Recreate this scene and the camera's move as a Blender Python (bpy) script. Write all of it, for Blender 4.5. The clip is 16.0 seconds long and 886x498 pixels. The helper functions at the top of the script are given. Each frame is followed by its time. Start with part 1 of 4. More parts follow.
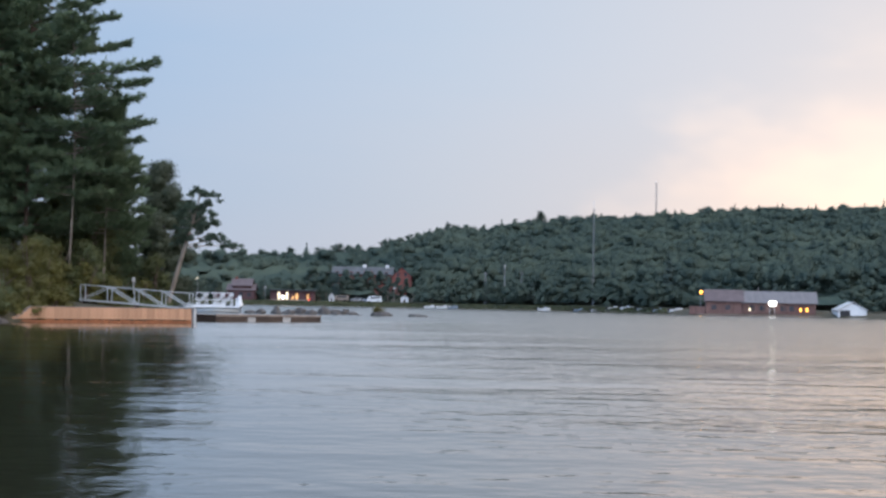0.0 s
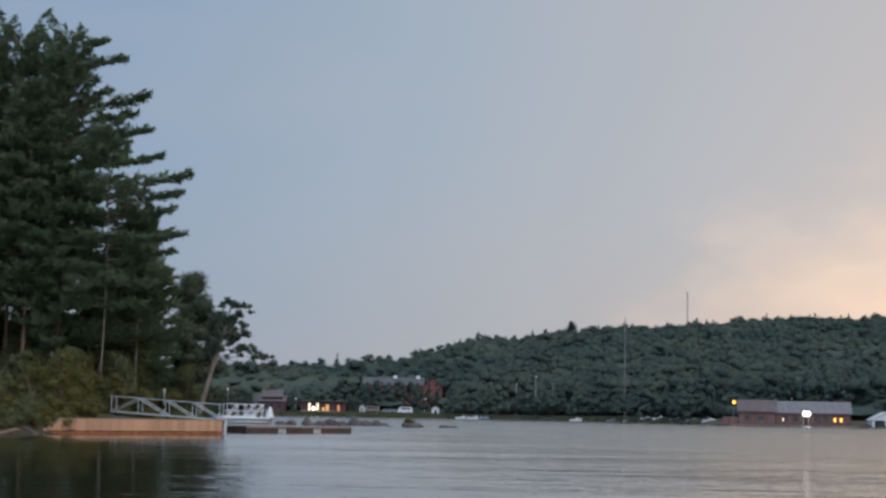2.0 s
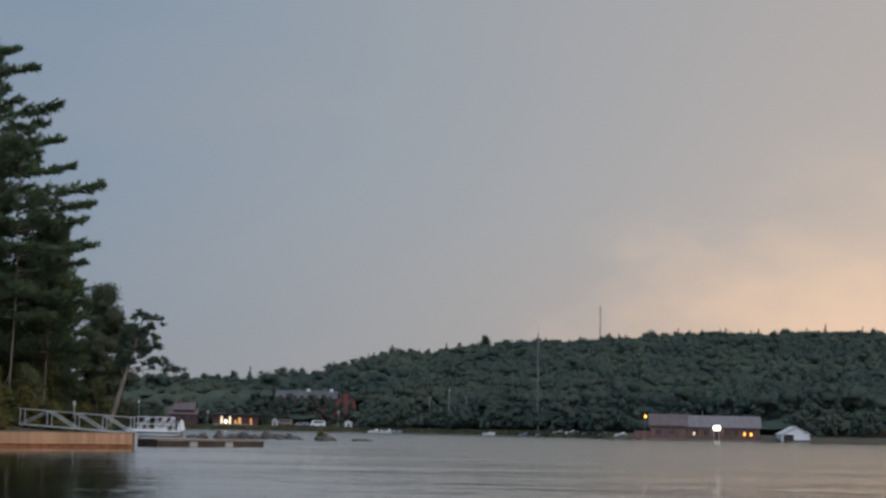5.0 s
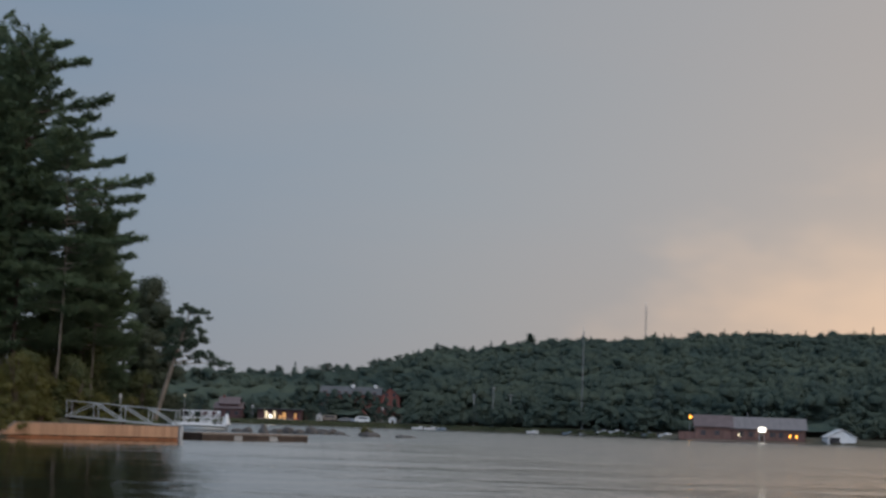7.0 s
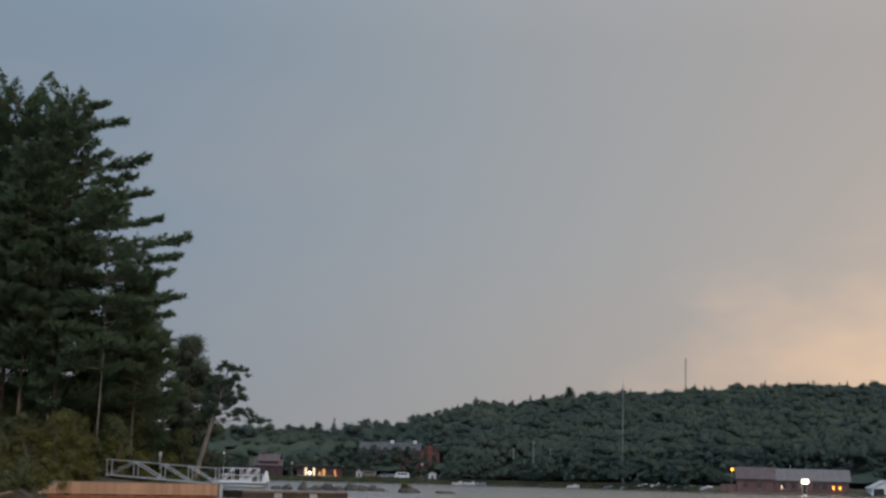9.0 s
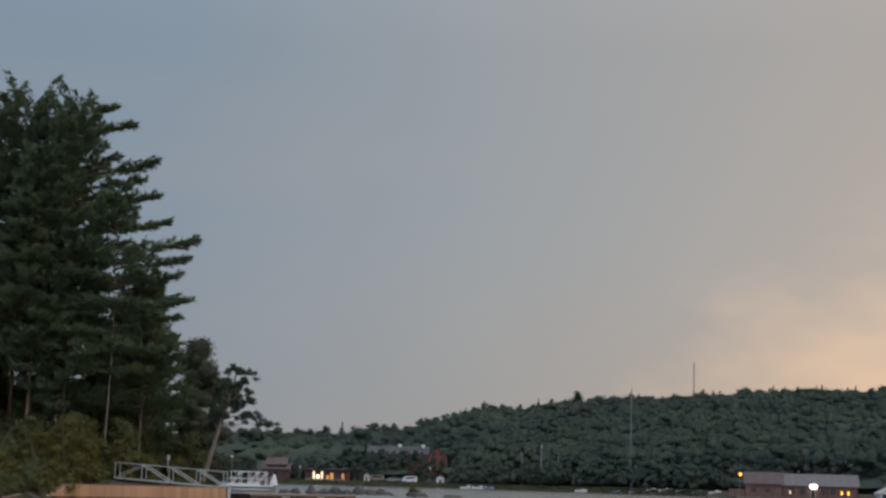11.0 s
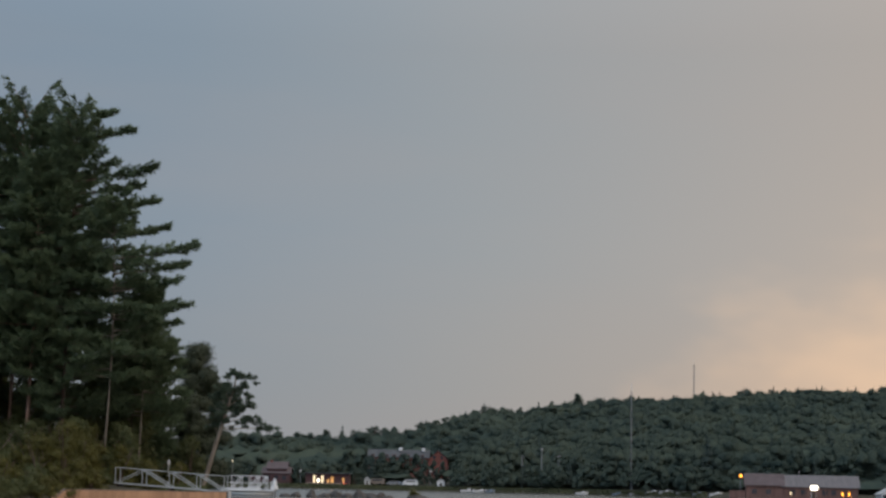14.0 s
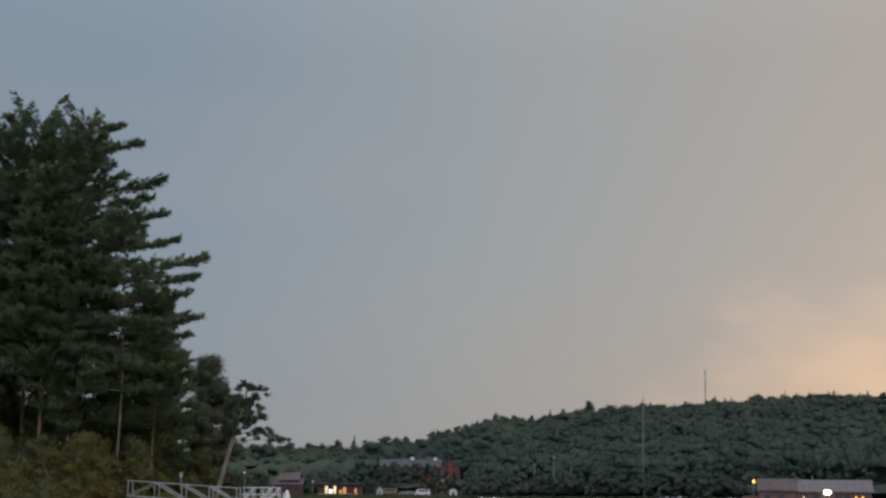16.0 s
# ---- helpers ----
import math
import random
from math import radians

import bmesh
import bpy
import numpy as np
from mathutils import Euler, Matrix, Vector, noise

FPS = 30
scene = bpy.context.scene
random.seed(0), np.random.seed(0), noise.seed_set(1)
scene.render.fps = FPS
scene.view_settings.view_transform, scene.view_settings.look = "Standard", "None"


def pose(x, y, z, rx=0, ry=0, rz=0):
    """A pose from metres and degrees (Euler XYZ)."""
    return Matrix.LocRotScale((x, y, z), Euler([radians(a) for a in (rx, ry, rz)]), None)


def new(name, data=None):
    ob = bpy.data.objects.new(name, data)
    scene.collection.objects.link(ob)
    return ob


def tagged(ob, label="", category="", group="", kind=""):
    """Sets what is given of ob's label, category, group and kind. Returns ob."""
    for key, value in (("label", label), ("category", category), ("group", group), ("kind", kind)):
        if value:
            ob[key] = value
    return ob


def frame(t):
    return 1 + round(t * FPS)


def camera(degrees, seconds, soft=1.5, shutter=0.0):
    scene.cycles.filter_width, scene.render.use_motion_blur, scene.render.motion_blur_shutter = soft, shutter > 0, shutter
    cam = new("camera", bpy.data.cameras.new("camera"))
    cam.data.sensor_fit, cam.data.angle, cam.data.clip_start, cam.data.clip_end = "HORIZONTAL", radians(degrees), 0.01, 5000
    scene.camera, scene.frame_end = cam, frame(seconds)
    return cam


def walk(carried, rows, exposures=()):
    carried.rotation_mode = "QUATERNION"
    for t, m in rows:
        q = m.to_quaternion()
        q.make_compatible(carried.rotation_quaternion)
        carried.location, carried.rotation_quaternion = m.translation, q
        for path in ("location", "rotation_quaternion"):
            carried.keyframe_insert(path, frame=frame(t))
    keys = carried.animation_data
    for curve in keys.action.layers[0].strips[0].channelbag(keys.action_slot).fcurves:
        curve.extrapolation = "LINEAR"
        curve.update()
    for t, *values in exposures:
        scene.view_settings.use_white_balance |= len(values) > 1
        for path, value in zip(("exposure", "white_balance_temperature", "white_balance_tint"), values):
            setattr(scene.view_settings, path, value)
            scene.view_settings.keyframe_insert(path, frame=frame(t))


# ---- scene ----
# A lake at dusk seen from a small boat: a wooded point with a timber wall, and a far shore under a hill.
cam = camera(30.0, 16.0, soft=2.6, shutter=0.8)
EYE = 1.5
# seconds, yaw, pitch, roll of the held camera, which turns where it is
ROWS = [
    (0, 0.000, 1.900, -1.100),
    (0.5, 0.737, 1.567, -0.818),
    (1, 1.529, 1.853, -0.268),
    (1.5, 1.357, 3.732, -0.200),
    (2, 1.068, 5.706, -0.988),
    (2.5, 2.805, 4.432, -0.377),
    (3, 3.042, 3.784, 0.009),
    (3.5, -0.598, 4.586, -0.494),
    (3.7, -1.740, 5.101, -0.462),
    (5.8, -1.828, 6.291, -1.265),
    (6, -1.713, 6.014, -1.125),
    (6.5, -1.829, 6.019, -2.166),
    (7, -0.410, 6.095, -1.937),
    (7.5, 0.138, 7.631, -1.321),
    (8, -0.391, 7.604, -1.191),
    (8.5, 0.406, 7.360, -1.154),
    (9, 0.964, 7.944, -1.356),
    (11.5, 1.236, 8.159, -1.519),
    (12, 1.173, 8.329, -1.591),
    (12.5, 1.214, 8.196, -1.723),
    (13, 1.290, 8.021, -1.479),
    (13.5, 1.306, 8.082, -1.403),
    (14, 1.253, 8.183, -1.202),
    (14.5, 1.931, 8.424, -0.844),
    (15, 2.174, 8.687, -1.124),
    (15.5, 1.696, 8.582, -0.670),
    (16, 1.681, 8.490, -0.495),
]
EXPOSURES = [
    (0.0, 0.95, 6050, 10), (0.5, 1.0, 6180, 10), (1.0, 1.04, 6300, 10), (1.5, 0.88, 6400, 10), (2.0, 0.44, 6250, 9), (2.5, 0.24, 6350, 9), (3.0, 0.44, 6500, 9), (3.5, 0.46, 6600, 10),
    (6.0, -0.08, 6550, 9), (6.5, 0.05, 6550, 9), (9.0, 0.06, 6800, 9), (11.5, 0.07, 6950, 9), (16.0, 0.08, 7050, 9),
]
walk(cam, [(t, pose(0, 0, EYE, 90 + pitch, roll, yaw)) for t, yaw, pitch, roll in ROWS], EXPOSURES)

# ---- world and sun ----
world = bpy.data.worlds.new("dusk")
scene.world = world
world.use_nodes = True


class Nodes:
    """Short hand for a node tree."""

    def __init__(self, tree):
        self.tree = tree
        tree.nodes.clear()

    def ramp(self, fac, stops, interpolation="LINEAR"):
        n = self.tree.nodes.new("ShaderNodeValToRGB")
        n.color_ramp.interpolation = interpolation
        while len(n.color_ramp.elements) < len(stops):
            n.color_ramp.elements.new(0.5)
        for e, (p, c) in zip(n.color_ramp.elements, stops):
            e.position, e.color = p, (*c, 1) if len(c) == 3 else c
        self.tree.links.new(fac, n.inputs[0])
        return n.outputs[0]

    def mix(self, fac, a, b, blend="MIX"):
        n = self.tree.nodes.new("ShaderNodeMix")
        n.data_type, n.blend_type = "RGBA", blend
        for sock, v in ((n.inputs[0], fac), (n.inputs[6], a), (n.inputs[7], b)):
            if isinstance(v, bpy.types.NodeSocket):
                self.tree.links.new(v, sock)
            elif sock == n.inputs[0]:
                sock.default_value = v
            else:
                sock.default_value = (*v, 1) if len(v) == 3 else v
        return n.outputs[2]

    def math(self, op, a, b=0.0, clamp=False):
        n = self.tree.nodes.new("ShaderNodeMath")
        n.operation, n.use_clamp = op, clamp
        for sock, v in ((n.inputs[0], a), (n.inputs[1], b)):
            if isinstance(v, bpy.types.NodeSocket):
                self.tree.links.new(v, sock)
            else:
                sock.default_value = v
        return n.outputs[0]

    def span(self, v, a, b, c=0.0, d=1.0, smooth=True):
        n = self.tree.nodes.new("ShaderNodeMapRange")
        n.interpolation_type = "SMOOTHSTEP" if smooth else "LINEAR"
        self.tree.links.new(v, n.inputs[0])
        for i, x in enumerate((a, b, c, d)):
            n.inputs[i + 1].default_value = x
        return n.outputs[0]

    def noise(self, coords, scale, detail=3.0, rough=0.55, stretch=None):
        if stretch:
            m = self.tree.nodes.new("ShaderNodeMapping")
            self.tree.links.new(coords, m.inputs[0])
            m.inputs[3].default_value = stretch
            coords = m.outputs[0]
        n = self.tree.nodes.new("ShaderNodeTexNoise")
        self.tree.links.new(coords, n.inputs["Vector"])
        n.inputs["Scale"].default_value, n.inputs["Detail"].default_value, n.inputs["Roughness"].default_value = scale, detail, rough
        return n.outputs[0]

    def object_coords(self):
        return self.tree.nodes.new("ShaderNodeTexCoord").outputs["Object"]


# the sun has set: grey-blue cloud on the one hand, the last warm light low over the hill on the other
w = Nodes(world.node_tree)
way = world.node_tree.nodes.new("ShaderNodeTexCoord").outputs["Generated"]
sep = world.node_tree.nodes.new("ShaderNodeSeparateXYZ")
world.node_tree.links.new(way, sep.inputs[0])
base = w.ramp(w.span(sep.outputs[0], -0.45, 0.45, smooth=False), [
    (0.0, (0.165, 0.240, 0.350)), (0.30, (0.205, 0.272, 0.360)), (0.50, (0.270, 0.312, 0.365)), (0.78, (0.360, 0.350, 0.358)), (1.0, (0.42, 0.39, 0.37))])
cloud = w.noise(way, 3.0, 4.0, 0.5, (1.0, 1.0, 5.0))
base = w.mix(w.span(cloud, 0.35, 0.75, 0.0, 0.16), base, (0.36, 0.33, 0.34))
low = w.span(sep.outputs[2], 0.0, 0.16, 1.0, 0.0)
base = w.mix(w.math("MULTIPLY", low, 0.40), base, (0.256, 0.260, 0.272))
flat = world.node_tree.nodes.new("ShaderNodeVectorMath")
flat.operation = "MULTIPLY"
world.node_tree.links.new(way, flat.inputs[0])
flat.inputs[1].default_value = (1.0, 1.0, 2.2)
far = world.node_tree.nodes.new("ShaderNodeVectorMath")
far.operation = "DISTANCE"
world.node_tree.links.new(flat.outputs[0], far.inputs[0])
far.inputs[1].default_value = (0.335, 0.942, 0.13)
wisp = w.noise(way, 9.0, 3.0, 0.6, (1.0, 1.0, 2.0))
reach = w.math("ADD", far.outputs["Value"], w.span(wisp, 0.3, 0.7, -0.035, 0.035))
glow = w.span(reach, 0.0, 0.27, 1.0, 0.0)
base = w.mix(w.math("MULTIPLY", glow, 0.75), base, (0.69, 0.525, 0.415))
# a second, fainter break in the cloud
near = world.node_tree.nodes.new("ShaderNodeVectorMath")
near.operation = "DISTANCE"
world.node_tree.links.new(flat.outputs[0], near.inputs[0])
near.inputs[1].default_value = (0.182, 0.983, 0.135)
patch = w.span(w.math("ADD", near.outputs["Value"], w.span(wisp, 0.3, 0.7, -0.03, 0.03)), 0.0, 0.13, 0.25, 0.0)
base = w.mix(patch, base, (0.66, 0.49, 0.38))
sky = world.node_tree.nodes.new("ShaderNodeTexSky")
sky.sky_type, sky.sun_disc = "NISHITA", False
sky.sun_elevation, sky.sun_rotation = radians(3), radians(19)
final = w.mix(0.004, base, sky.outputs[0])
final = w.mix(1.0, final, w.ramp(w.span(sep.outputs[2], 0.26, 0.95, smooth=False), [(0.0, (1.0, 1.0, 1.0)), (1.0, (2.3, 2.3, 2.3))]), "MULTIPLY")
# the unseen sky behind the view is brightened, to light the tree fronts
final = w.mix(1.0, final, w.ramp(w.span(sep.outputs[1], 0.45, -0.75), [(0.0, (1.0, 1.0, 1.0)), (1.0, (2.4, 2.4, 2.5))]), "MULTIPLY")
background = world.node_tree.nodes.new("ShaderNodeBackground")
background.inputs[1].default_value = 1.0
world.node_tree.links.new(final, background.inputs[0])
out = world.node_tree.nodes.new("ShaderNodeOutputWorld")
world.node_tree.links.new(background.outputs[0], out.inputs[0])


# ---- materials ----
def material(name):
    m = bpy.data.materials.new(name)
    m.use_nodes = True
    return m, Nodes(m.node_tree)


def finish(m, n, color, rough=0.8, metal=0.0, bump=None, height=0.02, spec=0.5, coat=0.0):
    b = n.tree.nodes.new("ShaderNodeBsdfPrincipled")
    for sock, v in ((b.inputs["Base Color"], color), (b.inputs["Roughness"], rough), (b.inputs["Metallic"], metal), (b.inputs["Specular IOR Level"], spec)):
        if isinstance(v, bpy.types.NodeSocket):
            n.tree.links.new(v, sock)
        else:
            sock.default_value = (*v, 1) if isinstance(v, tuple) else v
    if bump is not None:
        k = n.tree.nodes.new("ShaderNodeBump")
        k.inputs["Distance"].default_value = height
        n.tree.links.new(bump, k.inputs["Height"])
        n.tree.links.new(k.outputs[0], b.inputs["Normal"])
    o = n.tree.nodes.new("ShaderNodeOutputMaterial")
    n.tree.links.new(b.outputs[0], o.inputs[0])
    return m


def mottled(name, dark, light, scale, rough=0.85, metal=0.0, stretch=None, height=0.02, fine=6.0, spec=0.4, own=0.0):
    """A surface that varies between two colours at two scales; own: how much each piece varies from the next."""
    m, n = material(name)
    c = n.object_coords()
    a, b = n.noise(c, scale, 4.0, 0.6, stretch), n.noise(c, scale * fine, 3.0, 0.6, stretch)
    f = n.math("ADD", n.math("MULTIPLY", a, 0.65), n.math("MULTIPLY", b, 0.35))
    col = n.ramp(f, [(0.32, dark), (0.68, light)])
    if own:
        r = n.tree.nodes.new("ShaderNodeObjectInfo").outputs["Random"]
        col = n.mix(1.0, col, n.ramp(r, [(0.0, (1 - own,) * 3), (1.0, (1 + own,) * 3)]), "MULTIPLY")
    return finish(m, n, col, rough, metal, f, height, spec)


def foliage(name, dark, light, scale, through_light=0.25, waxy=0.03, soft_leaf=0.0):
    m, n = material(name)
    c = n.object_coords()
    f = n.math("ADD", n.math("MULTIPLY", n.noise(c, scale, 3.0), 0.6), n.math("MULTIPLY", n.noise(c, scale * 7, 2.0), 0.4))
    col = n.ramp(f, [(0.35, dark), (0.65, light)])
    d = n.tree.nodes.new("ShaderNodeBsdfDiffuse")
    t = n.tree.nodes.new("ShaderNodeBsdfTranslucent")
    s = n.tree.nodes.new("ShaderNodeMixShader")
    s.inputs[0].default_value = through_light
    for x in (d, t):
        n.tree.links.new(col, x.inputs[0])
    n.tree.links.new(d.outputs[0], s.inputs[1])
    n.tree.links.new(t.outputs[0], s.inputs[2])
    if soft_leaf:    # shade is flattened by leaning the leaf normals up and lakeward
        geo = n.tree.nodes.new("ShaderNodeNewGeometry")
        mul = n.tree.nodes.new("ShaderNodeVectorMath")
        mul.operation = "MULTIPLY_ADD"
        mul.inputs[1].default_value = (1 - soft_leaf,) * 3
        mul.inputs[2].default_value = (0.0, -0.68 * soft_leaf, 0.74 * soft_leaf)
        nor = n.tree.nodes.new("ShaderNodeVectorMath")
        nor.operation = "NORMALIZE"
        n.tree.links.new(geo.outputs["Normal"], mul.inputs[0])
        n.tree.links.new(mul.outputs[0], nor.inputs[0])
        for x in (d, t):
            n.tree.links.new(nor.outputs[0], x.inputs["Normal"])
    # the waxy skin of the leaves
    g = n.tree.nodes.new("ShaderNodeBsdfGlossy")
    g.inputs["Color"].default_value, g.inputs["Roughness"].default_value = (0.9, 0.9, 0.9, 1), 0.55
    w = n.tree.nodes.new("ShaderNodeMixShader")
    w.inputs[0].default_value = waxy
    n.tree.links.new(s.outputs[0], w.inputs[1])
    n.tree.links.new(g.outputs[0], w.inputs[2])
    o = n.tree.nodes.new("ShaderNodeOutputMaterial")
    n.tree.links.new(w.outputs[0], o.inputs[0])
    return m


def glowing(name, color, strength):
    m, n = material(name)
    e = n.tree.nodes.new("ShaderNodeEmission")
    e.inputs[0].default_value, e.inputs[1].default_value = (*color, 1), strength
    o = n.tree.nodes.new("ShaderNodeOutputMaterial")
    n.tree.links.new(e.outputs[0], o.inputs[0])
    return m


def water_material():
    m, n = material("lake_water")
    c = n.object_coords()
    sx = n.tree.nodes.new("ShaderNodeSeparateXYZ")
    n.tree.links.new(c, sx.inputs[0])
    side_open = n.span(sx.outputs[0], -12.0, 12.0, 0.0, 1.0)
    far_open = n.span(sx.outputs[1], 96.0, 150.0, 0.0, 1.0)
    exposed = n.math("MAXIMUM", side_open, far_open)
    open_water = n.span(exposed, 0.0, 1.0, 0.30, 1.0, smooth=False)
    gusts = n.span(n.noise(c, 0.07, 4.0, 0.6, (0.6, 1.0, 1.0)), 0.36, 0.66, 0.55, 1.25)
    fine = n.noise(c, 6.0, 2.0, 0.5)
    ripples = n.noise(c, 2.1, 2.0, 0.5, (0.9, 1.1, 1.0))
    swell = n.noise(c, 0.75, 2.0, 0.5, (0.8, 1.2, 1.0))
    h = n.math("ADD", n.math("MULTIPLY", ripples, 0.030), n.math("MULTIPLY", swell, 0.034))
    broad = n.noise(c, 0.16, 3.0, 0.55, (0.45, 1.5, 1.0))
    h = n.math("ADD", h, n.math("MULTIPLY", fine, 0.006))
    h = n.math("ADD", h, n.math("MULTIPLY", broad, 0.12))
    h = n.math("MULTIPLY", h, n.math("MULTIPLY", open_water, gusts))
    # seen this flat, only the wave sides that face the open lake show: their mean slope
    h = n.math("ADD", h, n.math("MULTIPLY", sx.outputs[1], 0.023))
    distant = n.span(sx.outputs[1], 14.0, 110.0, 0.045, 0.15)
    rough = n.math("ADD", n.math("MULTIPLY", exposed, distant), 0.02)
    m = finish(m, n, (0.013, 0.012, 0.008), rough, 0.0, h, 1.0, 0.5)
    n.tree.nodes["Principled BSDF"].inputs["IOR"].default_value = 2.0
    return m


WATER = water_material()
SOIL = mottled("forest_floor", (0.025, 0.024, 0.013), (0.057, 0.049, 0.029), 0.35, 0.95, height=0.05)
ROCK = mottled("lake_rock", (0.028, 0.026, 0.024), (0.096, 0.084, 0.076), 1.4, 0.85, height=0.06)
BARK = mottled("pine_bark", (0.074, 0.053, 0.042), (0.205, 0.146, 0.115), 2.5, 0.95, stretch=(2.0, 2.0, 0.5), height=0.03)
RED_BARK = mottled("reddish_pine_bark", (0.135, 0.082, 0.064), (0.33, 0.205, 0.155), 2.5, 0.95, stretch=(2.0, 2.0, 0.5), height=0.03)
PALE_BARK = mottled("pale_bark", (0.109, 0.088, 0.068), (0.245, 0.204, 0.163), 2.5, 0.9, stretch=(2.0, 2.0, 0.5), height=0.02)
NEEDLES = foliage("pine_needles", (0.093, 0.136, 0.078), (0.160, 0.212, 0.112), 0.35, 0.5, 0.02, 0.5)
SPRUCE = foliage("spruce_needles", (0.052, 0.080, 0.058), (0.094, 0.130, 0.084), 0.4, 0.45, 0.02, 0.4)
LEAVES = foliage("broad_leaves", (0.075, 0.089, 0.037), (0.134, 0.145, 0.055), 0.5, 0.45, 0.02, 0.5)
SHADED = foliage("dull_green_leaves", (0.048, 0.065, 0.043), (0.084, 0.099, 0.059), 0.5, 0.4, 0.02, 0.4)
SHRUB = foliage("shrub_leaves", (0.075, 0.072, 0.017), (0.150, 0.135, 0.034), 0.45, 0.45, 0.02, 0.5)
# the haze over the far shore is put into these bluer, paler leaf colours
WOODS = foliage("hazed_foliage", (0.059, 0.087, 0.078), (0.114, 0.139, 0.102), 0.022, 0.4, 0.0, 0.82)
WOODS_DARK = foliage("hazed_conifers", (0.056, 0.080, 0.074), (0.097, 0.124, 0.108), 0.03, 0.4, 0.0, 0.82)
REEDS = foliage("shore_grass", (0.038, 0.051, 0.021), (0.094, 0.098, 0.045), 0.2)
PLANK = mottled("weathered_plank", (0.317, 0.168, 0.094), (0.528, 0.318, 0.198), 0.8, 0.8, stretch=(2.5, 2.5, 0.6), height=0.006, own=0.15)
STAINED = mottled("waterline_plank", (0.155, 0.049, 0.017), (0.298, 0.113, 0.044), 1.6, 0.7, stretch=(1.0, 1.0, 2.0), height=0.006, own=0.18)
CAP = mottled("grey_timber", (0.149, 0.118, 0.096), (0.260, 0.217, 0.180), 1.5, 0.85, height=0.006)
DECK = mottled("deck_boards", (0.188, 0.143, 0.112), (0.300, 0.232, 0.188), 1.5, 0.85, stretch=(0.6, 3.0, 1.0), height=0.004, own=0.15)
DARK_WOOD = mottled("wet_timber", (0.03, 0.022, 0.018), (0.09, 0.06, 0.045), 1.5, 0.7, height=0.006)
FOAM = mottled("float_block", (0.315, 0.315, 0.315), (0.495, 0.488, 0.465), 2.0, 0.8, height=0.006)
ALUMINIUM = mottled("dull_aluminium", (0.306, 0.318, 0.306), (0.416, 0.428, 0.416), 1.2, 0.5, 0.35, height=0.002)
WHITE = mottled("white_paint", (0.544, 0.552, 0.560), (0.672, 0.672, 0.664), 0.8, 0.5, height=0.002)
GREY_METAL = mottled("galvanised_steel", (0.195, 0.202, 0.208), (0.312, 0.319, 0.325), 1.5, 0.5, 0.4, height=0.002)
BRICK = mottled("red_brick", (0.129, 0.042, 0.034), (0.231, 0.082, 0.065), 0.7, 0.9, height=0.01)
BARN_RED = mottled("red_board_wall", (0.087, 0.050, 0.043), (0.203, 0.115, 0.097), 0.5, 0.85, stretch=(3.0, 3.0, 0.5), height=0.008)
MAROON = mottled("maroon_siding", (0.058, 0.029, 0.031), (0.108, 0.054, 0.054), 0.6, 0.85, stretch=(0.5, 0.5, 4.0), height=0.008)
ROOF = mottled("grey_metal_roof", (0.090, 0.085, 0.090), (0.151, 0.140, 0.144), 0.5, 0.6, 0.1, stretch=(4.0, 0.4, 1.0), height=0.006)
RED_ROOF = mottled("reddish_shingle_roof", (0.068, 0.052, 0.053), (0.119, 0.090, 0.092), 0.5, 0.85, height=0.01)
SHINGLE = mottled("grey_shingle", (0.040, 0.044, 0.048), (0.092, 0.096, 0.100), 0.4, 0.9, height=0.01)
DARK = mottled("dark_fabric", (0.012, 0.012, 0.014), (0.035, 0.034, 0.036), 1.0, 0.8, height=0.004)
GLASS = mottled("dark_window_glass", (0.02, 0.024, 0.03), (0.045, 0.05, 0.06), 0.5, 0.1, height=0.001)
TYRE = mottled("tyre_rubber", (0.012, 0.012, 0.012), (0.03, 0.03, 0.03), 3.0, 0.9, height=0.004)
BLUE = mottled("blue_paint", (0.14, 0.18, 0.22), (0.22, 0.27, 0.32), 0.8, 0.5, height=0.002)
FLOOD = glowing("white_floodlight", (1.0, 0.95, 0.85), 3.2)
AMBER = glowing("amber_lamp", (1.0, 0.42, 0.06), 3.5)
LIT = glowing("lit_window", (1.0, 0.82, 0.55), 1.3)
LIT_AMBER = glowing("amber_window", (1.0, 0.52, 0.20), 0.75)
RED_LIGHT = glowing("red_lamp", (1.0, 0.08, 0.04), 2.5)


# ---- building blocks ----
def link_mesh(name, me, mat, parent=None, label=""):
    me.materials.append(mat)
    ob = new(name, me)
    if parent is not None:
        ob.parent = parent
    if label:
        tagged(ob, label=label)
    return ob


def part(name, bm, mat, parent=None, label="", smooth=False):
    me = bpy.data.meshes.new(name)
    bm.to_mesh(me)
    bm.free()
    if smooth:
        me.polygons.foreach_set("use_smooth", [True] * len(me.polygons))
    return link_mesh(name, me, mat, parent, label)


def bulk(name, V, F, mat, parent=None, label="", smooth=False):
    """A mesh of many faces of one kind, from arrays."""
    V, F = np.asarray(V, dtype=np.float32), np.asarray(F, dtype=np.int32)
    me = bpy.data.meshes.new(name)
    me.vertices.add(len(V))
    me.vertices.foreach_set("co", V.ravel())
    me.loops.add(F.size)
    me.loops.foreach_set("vertex_index", F.ravel())
    me.polygons.add(len(F))
    me.polygons.foreach_set("loop_start", np.arange(0, F.size, F.shape[1], dtype=np.int32))
    me.update(calc_edges=True)
    if smooth:
        me.polygons.foreach_set("use_smooth", [True] * len(me.polygons))
    return link_mesh(name, me, mat, parent, label)


